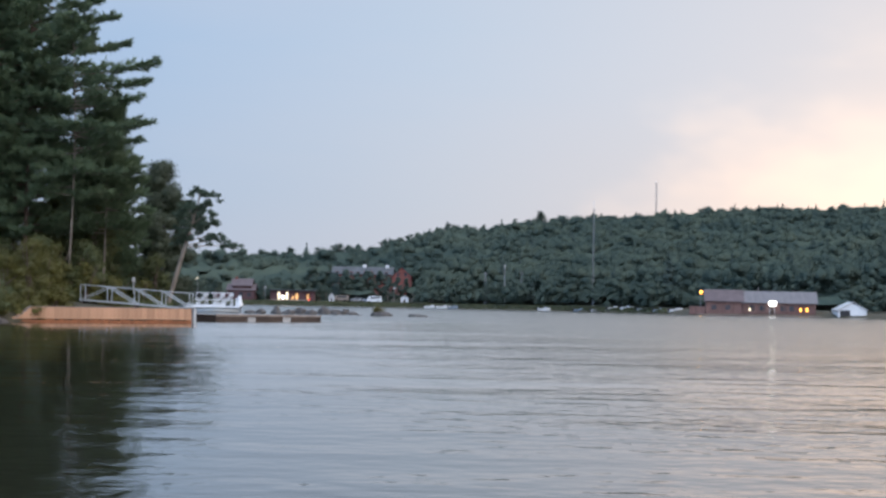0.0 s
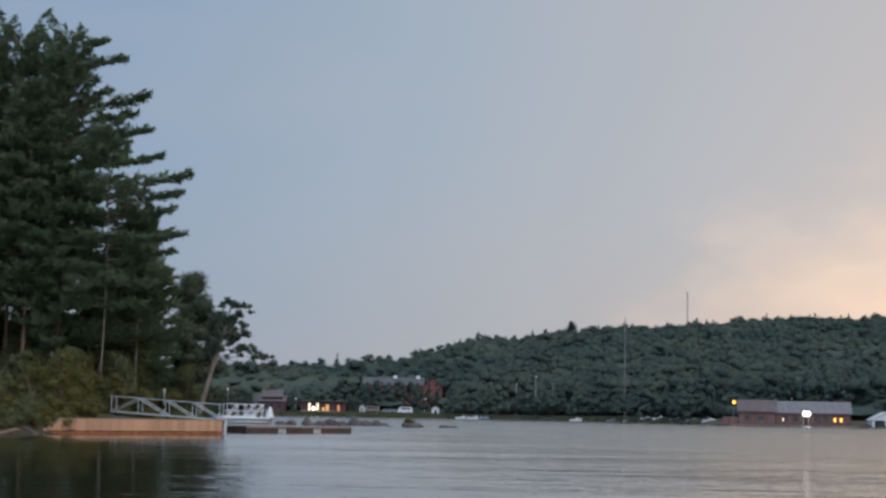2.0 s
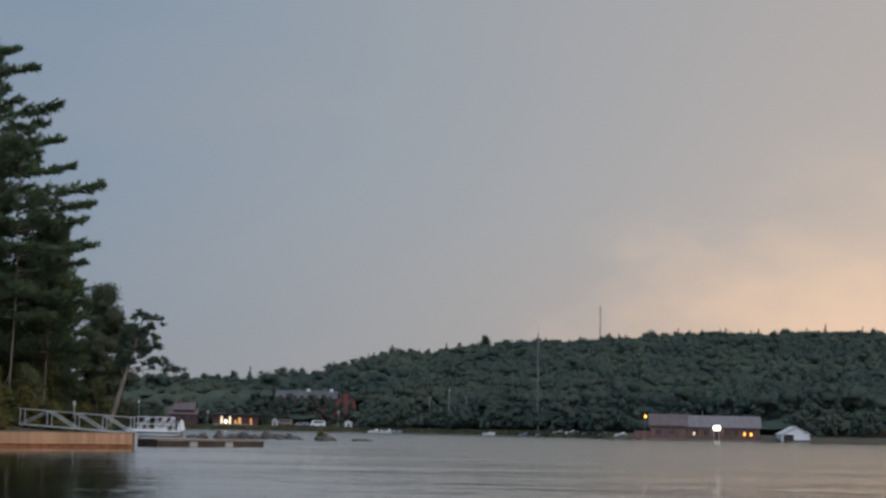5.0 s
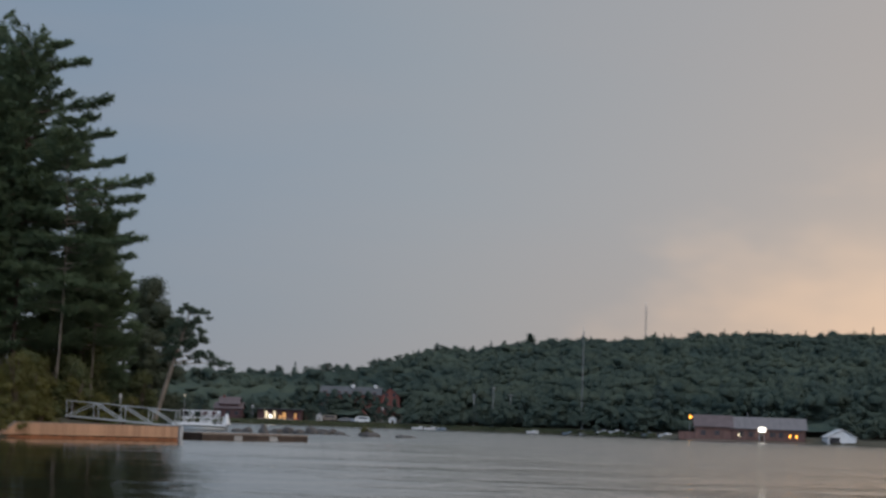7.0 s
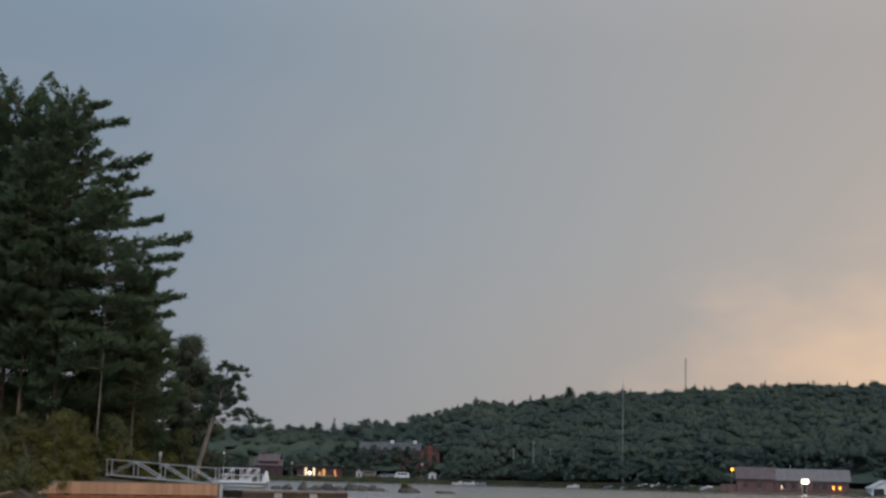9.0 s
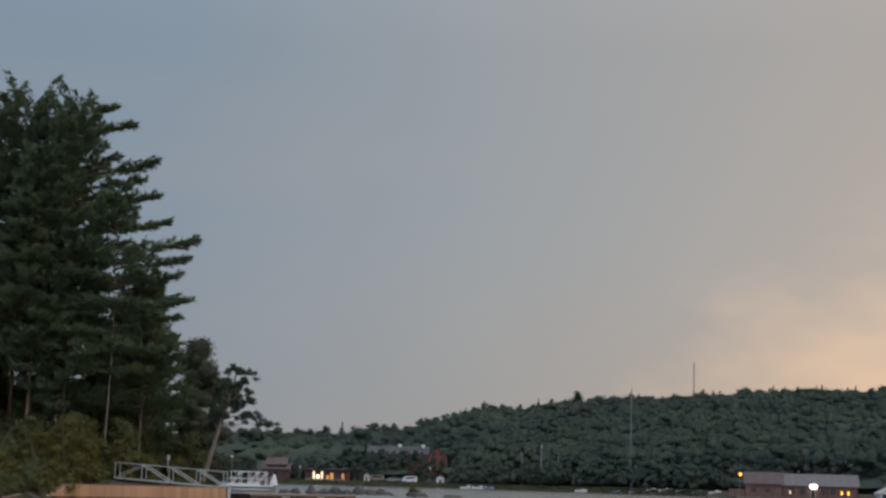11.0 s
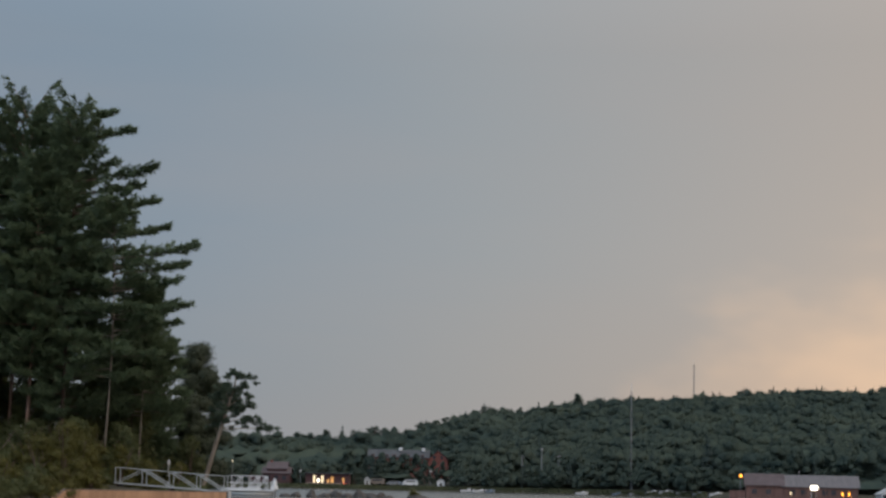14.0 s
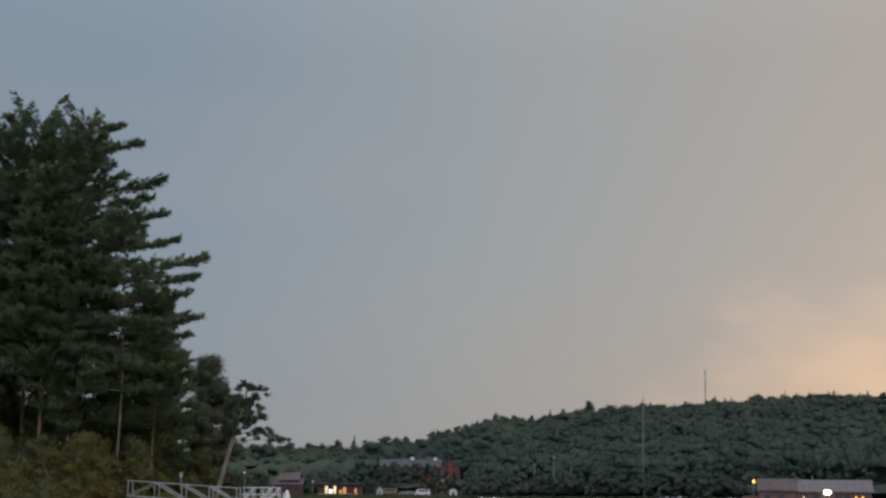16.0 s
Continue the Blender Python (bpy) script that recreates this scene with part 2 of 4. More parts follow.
def thing(name, m, label, category, group="", kind=""):
    ob = new(name)
    ob.matrix_basis = m
    return tagged(ob, label, category, group, kind)


def box(bm, c, s, m=None):
    k = Matrix.Translation(c) @ Matrix.Diagonal((*s, 1))
    bmesh.ops.create_cube(bm, size=1.0, matrix=(m @ k) if m else k)
    return bm


def beam(bm, a, b, wide, high):
    """A straight bar from a to b."""
    a, b = Vector(a), Vector(b)
    d = b - a
    turn = d.to_track_quat("X", "Z").to_matrix().to_4x4()
    bmesh.ops.create_cube(bm, size=1.0, matrix=Matrix.Translation((a + b) / 2) @ turn @ Matrix.Diagonal((d.length, wide, high, 1)))
    return bm


def tube(bm, a, b, r0, r1=None, sides=8):
    a, b = Vector(a), Vector(b)
    d = b - a
    turn = d.to_track_quat("Z", "Y").to_matrix().to_4x4()
    bmesh.ops.create_cone(bm, cap_ends=True, segments=sides, radius1=r0, radius2=r0 if r1 is None else r1, depth=d.length, matrix=Matrix.Translation((a + b) / 2) @ turn)
    return bm


def soften(bm, width=0.02, segments=1):
    bmesh.ops.bevel(bm, geom=bm.edges[:], offset=width, segments=segments, affect="EDGES", profile=0.5)
    return bm


def unit(v):
    return v / np.maximum(np.linalg.norm(v, axis=-1, keepdims=True), 1e-9)


def blades(rng, P, D, length, width):
    """Narrow triangles from P along D."""
    side = unit(np.cross(D, rng.normal(size=D.shape)))
    V = np.stack([P - side * width[:, None], P + side * width[:, None], P + D * length[:, None]], 1)
    return V.reshape(-1, 3)


def tris(V):
    return np.arange(len(V)).reshape(-1, 3)


def trunk_mesh(points, radii, sides=9):
    """A tapered stem along points."""
    V, F = [], []
    for i, (p, r) in enumerate(zip(points, radii)):
        for k in range(sides):
            a = 2 * math.pi * k / sides
            rr = r * (1 + 0.12 * math.sin(3 * a + i))
            V.append((p[0] + rr * math.cos(a), p[1] + rr * math.sin(a), p[2]))
    for i in range(len(points) - 1):
        for k in range(sides):
            F.append((i * sides + k, i * sides + (k + 1) % sides, (i + 1) * sides + (k + 1) % sides, (i + 1) * sides + k))
    return V, F


def stick(a, b, r0, r1, sides=5):
    """Corners and faces of a thin limb from a to b."""
    a, b = np.array(a, float), np.array(b, float)
    d = unit(b - a)
    s = unit(np.cross(d, (0.3, 0.2, 0.9)))
    u = np.cross(d, s)
    V = []
    for p, r in ((a, r0), (b, r1)):
        for k in range(sides):
            t = 2 * math.pi * k / sides
            V.append(p + r * (math.cos(t) * s + math.sin(t) * u))
    return V, [(k, (k + 1) % sides, sides + (k + 1) % sides, sides + k) for k in range(sides)]


def gather(pieces):
    V, F = [], []
    for v, f in pieces:
        k = len(V)
        V += [tuple(p) for p in v]
        F += [tuple(i + k for i in q) for q in f]
    return V, F


# ---- ground and water ----
SHORE_X = [-400, -150, -51, 0, 35, 60, 89.5, 91.0, 100, 200, 600]
SHORE_Y = [560, 540, 523, 516, 473, 397.5, 393.0, 385.5, 383, 330, 250]
POINT_Y = [-200, 20, 60, 75, 86, 92.4, 97, 101.4, 106, 115, 130, 150, 190, 260, 520, 600]
POINT_X = [-90, -60, -38, -30, -26, -24.0, -19.6, -15.4, -17.0, -18.8, -22.0, -28, -46, -75, -160, -190]
RIDGE_X = [-300, -103, -52, -42, -31, -27, -12, 2, 18, 33, 68, 110, 134, 172, 226, 500]
RIDGE_Y = [640, 678, 678, 704, 730, 756, 782, 808, 834, 848, 848, 848, 848, 848, 848, 848]
RIDGE_Z = [11, 11, 11, 14, 14, 18, 22, 28, 28, 32, 35, 37.5, 40, 41, 43, 48]


def height(x, y):
    """The ground's height, in metres over the lake; arrays or numbers."""
    x, y = np.asarray(x, float), np.asarray(y, float)
    d = y - np.interp(x, SHORE_X, SHORE_Y)
    ry, rz = np.interp(x, RIDGE_X, RIDGE_Y), np.interp(x, RIDGE_X, RIDGE_Z)
    bank = np.clip(d / 6, -1.6, 1) * 1.0
    foot = 45.0
    s = np.clip((d - foot) / np.maximum(ry - np.interp(x, SHORE_X, SHORE_Y) - foot, 30), 0, 1)
    far_land = bank + np.clip(d - 6, 0, 60) * 0.02 + s * s * (3 - 2 * s) * (rz - 2)
    e = np.interp(y, POINT_Y, POINT_X) - x
    point = np.clip(e * 1.4, -1.6, 0.75) + np.clip(e - 1, 0, 30) * 0.055
    point = np.where(y > 560, -1.6, point)
    behind = np.clip((-140 - y) / 8, -1.6, 1.5)
    return np.maximum(np.maximum(far_land, point), behind) + 0.12 * np.sin(x * 0.9) * np.cos(y * 0.7) * (np.maximum(far_land, point) > 0.9)


gx = np.unique(np.concatenate([np.linspace(-2600, -160, 14), np.arange(-160, -60, 10), np.arange(-60, -8, 0.8), np.arange(-8, 240, 6), np.linspace(240, 2600, 14)]))
gy = np.unique(np.concatenate([np.linspace(-1500, -150, 8), np.arange(-150, 60, 15), np.arange(60, 140, 0.8), np.arange(140, 360, 10), np.arange(360, 560, 4), np.arange(560, 900, 12), np.linspace(900, 4200, 12)]))
X, Y = np.meshgrid(gx, gy)
V = np.stack([X, Y, height(X, Y)], -1).reshape(-1, 3)
i = np.arange(len(gx) * len(gy)).reshape(len(gy), len(gx))
F = np.stack([i[:-1, :-1], i[:-1, 1:], i[1:, 1:], i[1:, :-1]], -1).reshape(-1, 4)
tagged(bulk("ground", V, F, SOIL, smooth=True), "dark wooded shore and hillside of mossy soil", "ground", kind="structure")
tagged(bulk("water", [(-2500, -1400, 0), (2500, -1400, 0), (2500, 1200, 0), (-2500, 1200, 0)], [(1, 2, 3, 0)], WATER),
       "grey lake with small ripples mirroring the dusk sky", "water", kind="structure")


# ---- trees ----
def bough(rng, root, heading, rise, length, sweep, tufts, reach=0.3, thick=0.22, broad=0.26):
    """Needle sprays and limb of one bough: root, compass heading and rise in radians, length in metres."""
    h = np.array([math.cos(heading), math.sin(heading), 0.0])
    side = np.array([-h[1], h[0], 0.0])
    twigs = int(7 + 2.6 * length)
    us = reach + (0.97 - reach) * (np.arange(twigs) + rng.random(twigs)) / twigs
    hand = np.where(np.arange(twigs) % 2, 1.0, -1.0)
    spread = (0.50 + 0.15 * rng.normal(size=twigs)) * hand * (broad / 0.22)
    lift = 0.20 + rng.normal(size=twigs) * 1.5 * thick
    reach_out = (broad * 1.55 * length * (1 - us) ** 0.8 + 0.42) * rng.uniform(0.7, 1.2, twigs)
    k = rng.integers(0, twigs, tufts)
    q = rng.random(tufts) ** 0.8
    u, go = us[k] * length, q * reach_out[k]
    P = np.asarray(root) + np.outer(u + go * np.cos(spread[k]), h) + np.outer(go * np.sin(spread[k]), side)
    P[:, 2] += math.tan(rise) * u + sweep * us[k] * u + lift[k] * go + 0.12 * go * q
    P += rng.normal(size=P.shape) * 0.07
    n_blades = 6
    P6, k6 = np.repeat(P, n_blades, 0), np.repeat(k, n_blades)
    D = unit(h * 0.8 + np.outer(np.sin(spread[k6]) * 0.6, side) + np.outer(0.30 + lift[k6] * 0.6, (0, 0, 1)) + rng.normal(size=P6.shape) * 0.50)
    n = len(P6)
    V = blades(rng, P6, D, rng.uniform(0.20, 0.42, n), rng.uniform(0.026, 0.048, n))
    tip = np.asarray(root) + h * length * 0.92 + (0, 0, math.tan(rise) * length * 0.92 + sweep * 0.85 * length)
    mid = np.asarray(root) + h * length * 0.5 + (0, 0, math.tan(rise) * length * 0.5 + sweep * 0.25 * length)
    r = 0.012 + 0.011 * length
    return V, [stick(root, mid, r, r * 0.6), stick(mid, tip, r * 0.6, 0.008)]


def pine(x, y, top, spread, label, seed, bare=0.19, named=(), bark=None, density=1.0, layers=26, slim=0.62, girth=1.0):
    """A tall white pine: trunk, limbs in whorls and plumed boughs. named: further boughs (height of the tip, length, heading, rise in degrees)."""
    rng = np.random.default_rng(seed)
    z0 = float(height(x, y)) - 0.2
    H = top - z0
    ob = thing("pine_tree", pose(x, y, z0), label, "tree", "trees on the wooded point")
    sway = rng.normal(size=2) * 0.25
    n = 12
    pts = [(sway[0] * math.sin(3 * k / n), sway[1] * math.sin(2.5 * k / n), H * 0.97 * k / n) for k in range(n + 1)]
    r0 = (0.0050 * H + 0.03) * girth
    rad = [r0 * (1.25 if k == 0 else 1.0) * (1 - 0.93 * k / n) for k in range(n + 1)]

    def stem(z):
        f = min(max(z / (H * 0.97), 0), 1) * n
        k = min(int(f), n - 1)
        a, b = np.array(pts[k]), np.array(pts[k + 1])
        return a + (b - a) * (f - k)

    wood, crown = [trunk_mesh(pts, rad)], []
    for L in range(layers):
        q = (L + rng.uniform(0.1, 0.9)) / layers
        zz = H * (bare + (0.985 - bare) * q)
        env = spread * min(1.0, 0.55 + 2.2 * q) * (1 - q) ** slim + 0.5
        turn = rng.uniform(0, 6.28)
        count = 5 if q < 0.8 else 4
        for b in range(count):
            length = env * rng.uniform(0.62, 1.12)
            rise = radians(-6 + 16 * q + 44 * max(0.0, q - 0.62) / 0.38) + rng.normal() * 0.10
            V, sticks = bough(rng, stem(zz + rng.normal() * 0.25), turn + b * 6.28 / count + rng.normal() * 0.25, rise, length, 0.10, int((30 + 40 * length) * density), 0.10, 0.14)
            crown.append(V)
            wood += sticks
    for zt, length, deg, *up in named:
        rise = up[0] if up else 4
        V, sticks = bough(rng, stem(zt - z0 - (0.09 + math.tan(radians(rise))) * length), radians(deg), radians(rise), length, 0.09, int((40 + 50 * length) * density), 0.28, 0.10, 0.17)
        crown.append(V)
        wood += sticks
    for k in range(9):
        V, sticks = bough(rng, stem(H * rng.uniform(0.84, 0.93)), k * 0.7 + rng.normal() * 0.3, radians(rng.uniform(40, 62)), rng.uniform(0.07, 0.13) * spread * 1.9 + 0.4, 0.0, int(70 * density), 0.1, 0.12)
        crown.append(V)
        wood += sticks
    V = np.concatenate(crown)
    bulk("trunk", *gather(wood), bark or BARK, ob, smooth=True)
    bulk("crown", V, tris(V), NEEDLES, ob)
    return ob


def spruce(x, y, top, spread, label, seed):
    rng = np.random.default_rng(seed)
    z0 = float(height(x, y)) - 0.2
    H = top - z0
    ob = thing("spruce_tree", pose(x, y, z0), label, "tree", "trees on the wooded point")
    pts = [(0, 0, H * k / 8) for k in range(9)]
    bulk("trunk", *trunk_mesh(pts, [0.3 * (1 - 0.95 * k / 8) for k in range(9)]), BARK, ob, smooth=True)
    crown = []
    for L in range(46):
        q = (L + rng.random()) / 46
        zz = H * (0.12 + 0.86 * q)
        for b in range(6):
            length = (spread * (1 - q) + 0.35) * rng.uniform(0.75, 1.1)
            V, _ = bough(rng, (0, 0, zz), rng.uniform(0, 6.28), radians(-14 + 20 * q), length, 0.12, int(8 + 16 * length), 0.12, 0.16)
            crown.append(V)
    V = np.concatenate(crown)
    bulk("crown", V, tris(V), SPRUCE, ob)
    return ob


def lump_shape():
    """Directions and triangles of a ball that every leaf mass is pressed from."""
    bm = bmesh.new()
    bmesh.ops.create_icosphere(bm, subdivisions=1, radius=1.0)
    V = np.array([v.co[:] for v in bm.verts])
    F = np.array([[v.index for v in f.verts] for f in bm.faces])
    bm.free()
    return V, F


LUMP_V, LUMP_F = lump_shape()


def crown_mesh(rng, C, R, per, size, core=0.74):
    """Leaf masses: an uneven inner body for each clump, and single leaf sprays that stand off it all round."""
    C, R = np.asarray(C, float), np.asarray(R, float)
    m = len(C)
    ph = rng.uniform(0, 6.28, (m, 1, 3))
    wave = 1 + 0.20 * np.sin(LUMP_V[None] * 4.2 + ph).sum(-1) / 1.5 + 0.14 * np.sin(LUMP_V[None, :, ::-1] * 9.0 + ph * 2).sum(-1) / 1.5
    wave += rng.normal(size=wave.shape) * 0.17
    V = C[:, None] + LUMP_V[None] * (wave * core)[..., None] * R[:, None]
    F = LUMP_F[None] + (np.arange(m) * len(LUMP_V))[:, None, None]
    n = np.maximum((per * R[:, 0] * R[:, 2]).astype(int) + 12, 12)
    k = np.repeat(np.arange(m), n)
    d = unit(rng.normal(size=(len(k), 3)))
    w = 1 + 0.20 * np.sin(d * 4.2 + ph[k, 0]).sum(-1) / 1.5
    P = C[k] + d * (w * (core * 0.85 + (1.2 - core * 0.85) * rng.random(len(k)) ** 1.3))[:, None] * R[k]
    a = unit(np.cross(d, rng.normal(size=d.shape)) + rng.normal(size=d.shape) * 0.6)
    b = unit(np.cross(a, d) + rng.normal(size=d.shape) * 0.35)
    sz = (size * rng.uniform(0.55, 1.35, len(k)))[:, None]
    L = np.stack([P - a * sz, P + b * sz * 0.9, P + a * sz], 1).reshape(-1, 3)
    V = V.reshape(-1, 3)
    return np.concatenate([V, L]), np.concatenate([F.reshape(-1, 3), tris(L) + len(V)])


def broadleaf(x, y, top, wide, label, seed, name="broadleaf_tree", category="tree", mat=None, low=0.25, size=0.16, per=330, stems=1, group="trees on the wooded point", count=22, core=0.5, leafy=2.6):
    """A leafy tree or shrub: stem or stems, limbs and clumps of leaves."""
    rng = np.random.default_rng(seed)
    z0 = float(height(x, y)) - 0.15
    H = top - z0
    ob = thing(name, pose(x, y, z0), label, category, group)
    wood = []
    for s in range(stems):
        if s:
            bulk("stem", *gather(wood), BARK, ob, smooth=True)
            wood = []
        lean = rng.normal(size=2) * (0.1 if stems == 1 else 0.3) * wide
        pts = [(lean[0] * (k / 6) ** 1.3, lean[1] * (k / 6) ** 1.3, H * 0.86 * k / 6) for k in range(7)]
        wood.append(trunk_mesh(pts, [(0.012 * H + 0.03) * (1 - 0.85 * k / 6) for k in range(7)], 7))
    C, R = [], []
    for k in range(count):
        q = low + (0.97 - low) * (k + rng.random()) / count
        env = wide / 2 * math.sin(min(1.0, (q - low) / (1 - low) * 0.75 + 0.30) * math.pi) ** 0.7
        a, rr = rng.uniform(0, 6.28), env * math.sqrt(rng.uniform(0.1, 0.8))
        r = rng.uniform(0.20, 0.34) * wide / 2 + 0.18
        c = (rr * math.cos(a), rr * math.sin(a), H * q - r * 0.6)
        C.append(c)
        R.append((r, r, r * rng.uniform(0.65, 0.95)))
        wood.append(stick((0, 0, max(0.2, c[2] - 0.5 * rr - 0.3)), c, 0.02 + 0.004 * H, 0.008))
    bulk("trunk" if stems == 1 else "stem", *gather(wood), BARK, ob, smooth=True)
    bulk("crown", *crown_mesh(rng, C, R, per * leafy, size * 0.62, core), mat or LEAVES, ob)
    return ob


pine(-31.3, 109.5, 26.6, 6.0, "tall dark green white pine on the point", 11, slim=0.45, bare=0.30, bark=RED_BARK, named=[(26.2, 2.6, 172, 48), (25.2, 3.2, 182, 42), (24.2, 3.6, 176, 36), (26.9, 1.6, 160, 60), (27.2, 1.2, 30, 66), (22.9, 4.0, 178, 24)])
pine(-27.2, 107.2, 26.0, 4.3, "tall white pine with long level boughs over the water", 12,
     named=[(26.0, 2.3, -10), (24.5, 3.7, -5), (21.9, 5.6, -8), (20.9, 4.2, 10), (19.7, 5.5, -4), (18.1, 6.3, 4)], slim=0.48, layers=22)
pine(-24.2, 106.2, 20.2, 3.0, "middle-sized white pine with ragged boughs by the water", 13, bare=0.34, layers=11, girth=0.62, bark=PALE_BARK,
     named=[(16.5, 5.3, -3), (15.4, 4.6, 4), (14.2, 4.2, -8), (12.7, 4.7, 0), (11.6, 4.0, 8)])
pine(-29.6, 113.5, 25.0, 4.6, "tall dark pine deep in the stand", 25, density=0.7)
pine(-29.2, 106.0, 22.4, 3.6, "tall reddish-stemmed pine between two others", 23, bare=0.36, bark=RED_BARK)
pine(-22.6, 109.6, 14.6, 3.1, "slender young pine behind the taller ones", 14, bare=0.36, layers=14, girth=0.8, bark=PALE_BARK)
pine(-35.6, 107.0, 24.5, 6.2, "tall dark pine standing back from the bank", 15)
pine(-33.4, 113.5, 23.5, 5.0, "tall dark pine deep in the stand", 24, density=0.8)
spruce(-38.3, 117.0, 26.2, 3.4, "dark pointed spruce behind the pines", 16)
pine(-41.0, 102.5, 27.5, 5.8, "tall dark pine near the bank", 17, density=0.7)
pine(-46.5, 96.0, 24.0, 5.4, "broad dark pine near the bank", 18, density=0.6)
pine(-25.0, 117.5, 13.8, 3.8, "dark low pine deep in the stand", 21, bare=0.12, density=0.8)
pine(-51.0, 86.0, 23.0, 5.5, "broad dark pine near the bank", 22, density=0.5)
broadleaf(-21.4, 124.5, 12.3, 4.8, "dark round-topped leafy tree at the end of the point", 31, low=0.10, per=420, count=60, mat=SHADED, core=0.7)
broadleaf(-21.2, 121.5, 8.2, 2.8, "smaller dark leafy tree at the end of the point", 32, low=0.15, mat=SHADED, core=0.62)
broadleaf(-24.0, 113.5, 8.0, 3.6, "leafy understorey tree among the pines", 33, low=0.1)
broadleaf(-27.5, 111.5, 7.2, 4.2, "leafy understorey tree among the pines", 34, low=0.1)
broadleaf(-32.5, 112.5, 7.6, 4.6, "leafy understorey tree among the pines", 35, low=0.1)
broadleaf(-37.5, 108.0, 8.4, 4.6, "leafy understorey tree among the pines", 36, low=0.1)
for k, (x, y, top, wide) in enumerate([(-24.5, 121.0, 9.5, 5.0), (-28.0, 122.5, 11.0, 6.0), (-32.0, 124.0, 11.5, 6.0), (-36.5, 123.0, 11.0, 6.0), (-41.0, 114.0, 11.0, 6.0), (-45.0, 107.0, 11.0, 6.0), (-49.0, 99.0, 10.0, 6.0), (-26.0, 129.0, 9.0, 6.0)]):
    broadleaf(x, y, top, wide, "leafy tree deep in the shaded stand", 400 + k, low=0.06, size=0.2, per=260, count=26)
for k, (x, y, top, wide) in enumerate([(-22.6, 105.6, 5.0, 2.6), (-25.6, 104.6, 5.6, 3.0), (-28.4, 104.6, 5.4, 3.2), (-31.2, 104.0, 5.8, 3.2), (-34.2, 102.6, 6.0, 3.4), (-37.4, 99.6, 8.0, 3.8), (-41.0, 95.0, 8.4, 4.0), (-29.6, 108.6, 8.4, 3.4), (-26.0, 110.4, 9.0, 3.6), (-23.6, 111.0, 8.2, 3.2), (-33.6, 110.0, 9.6, 3.8)]):
    broadleaf(x, y, top, wide, "leafy sapling filling the gaps under the pines", 420 + k, low=0.05, size=0.15, per=380, count=24)
for k, (x, y, top) in enumerate([(-33.0, 104.8, 5.4), (-30.4, 107.6, 5.6), (-28.35, 107.4, 5.6), (-25.9, 105.8, 5.2), (-23.6, 107.6, 5.4), (-36.0, 103.0, 6.2), (-38.6, 101.0, 6.8)]):
    broadleaf(x, y, top, 2.3, "slender leafy sapling between the pine trunks", 450 + k, low=0.08, size=0.14, per=420, count=18)
broadleaf(-20.0, 114.5, 4.8, 2.6, "low leafy tree among the pines", 37, low=0.1)


def leaning_pine():
    """The lone pine that leans out at the end of the point, with a few flat tufts."""
    rng = np.random.default_rng(41)
    x, y = -18.35, 109.5
    z0 = float(height(x, y)) - 0.2
    ob = thing("leaning_pine", pose(x, y, z0), "crooked pine with a pale bare trunk leaning over the water", "tree", "trees on the wooded point")
    pts = [(0.0, 0, 0), (0.3, 0, 1.2), (0.62, 0, 2.4), (0.98, 0, 3.7), (1.34, 0, 4.9), (1.62, 0, 6.0), (1.95, 0, 7.1), (2.12, 0, 8.0 - z0 + 0.5)]
    wood = [trunk_mesh(pts, [0.19, 0.165, 0.15, 0.13, 0.11, 0.09, 0.06, 0.025])]
    crown = []
    for zr, hx, hz, r in [(7.0, 2.15, 8.5, 0.55), (6.6, 2.75, 8.3, 0.42), (6.0, 1.3, 7.6, 0.55), (5.6, 0.95, 7.0, 0.5), (5.6, 2.7, 7.2, 0.5), (5.2, 2.95, 6.6, 0.42), (5.0, 1.55, 6.3, 0.62),
                          (4.4, 2.5, 5.75, 0.55), (4.2, 3.2, 5.45, 0.62), (4.1, 3.85, 5.1, 0.5), (4.4, 1.0, 5.9, 0.5), (3.6, 0.7, 5.3, 0.45), (6.4, 1.75, 7.6, 0.5), (5.6, 1.9, 6.9, 0.6), (5.2, 1.2, 6.6, 0.5), (4.9, 2.2, 6.2, 0.5), (6.1, 2.2, 7.7, 0.5), (4.3, 1.4, 5.6, 0.4)]:
        c = np.array([hx, rng.normal() * 0.5, hz - z0])
        f = min(zr / 8.0, 0.98)
        k = int(f * 7)
        a = np.array(pts[k]) + (np.array(pts[k + 1]) - np.array(pts[k])) * (f * 7 - k)
        wood.append(stick(a, c, 0.04, 0.012))
        n = int(150 * r / 0.5)
        sub = rng.normal(size=(9, 3)) * (r * 0.80, r * 0.72, r * 0.30)
        P = c + sub[rng.integers(0, 9, n)] + rng.normal(size=(n, 3)) * (r * 0.20, r * 0.20, r * 0.10)
        P6 = np.repeat(P, 6, 0)
        D = unit(rng.normal(size=P6.shape) + (0.1, 0, 0.5))
        crown.append(blades(rng, P6, D, rng.uniform(0.12, 0.26, len(P6)), rng.uniform(0.022, 0.038, len(P6))))
    bulk("trunk", *gather(wood), PALE_BARK, ob, smooth=True)
    V = np.concatenate(crown)
    bulk("crown", V, tris(V), SPRUCE, ob)


leaning_pine()

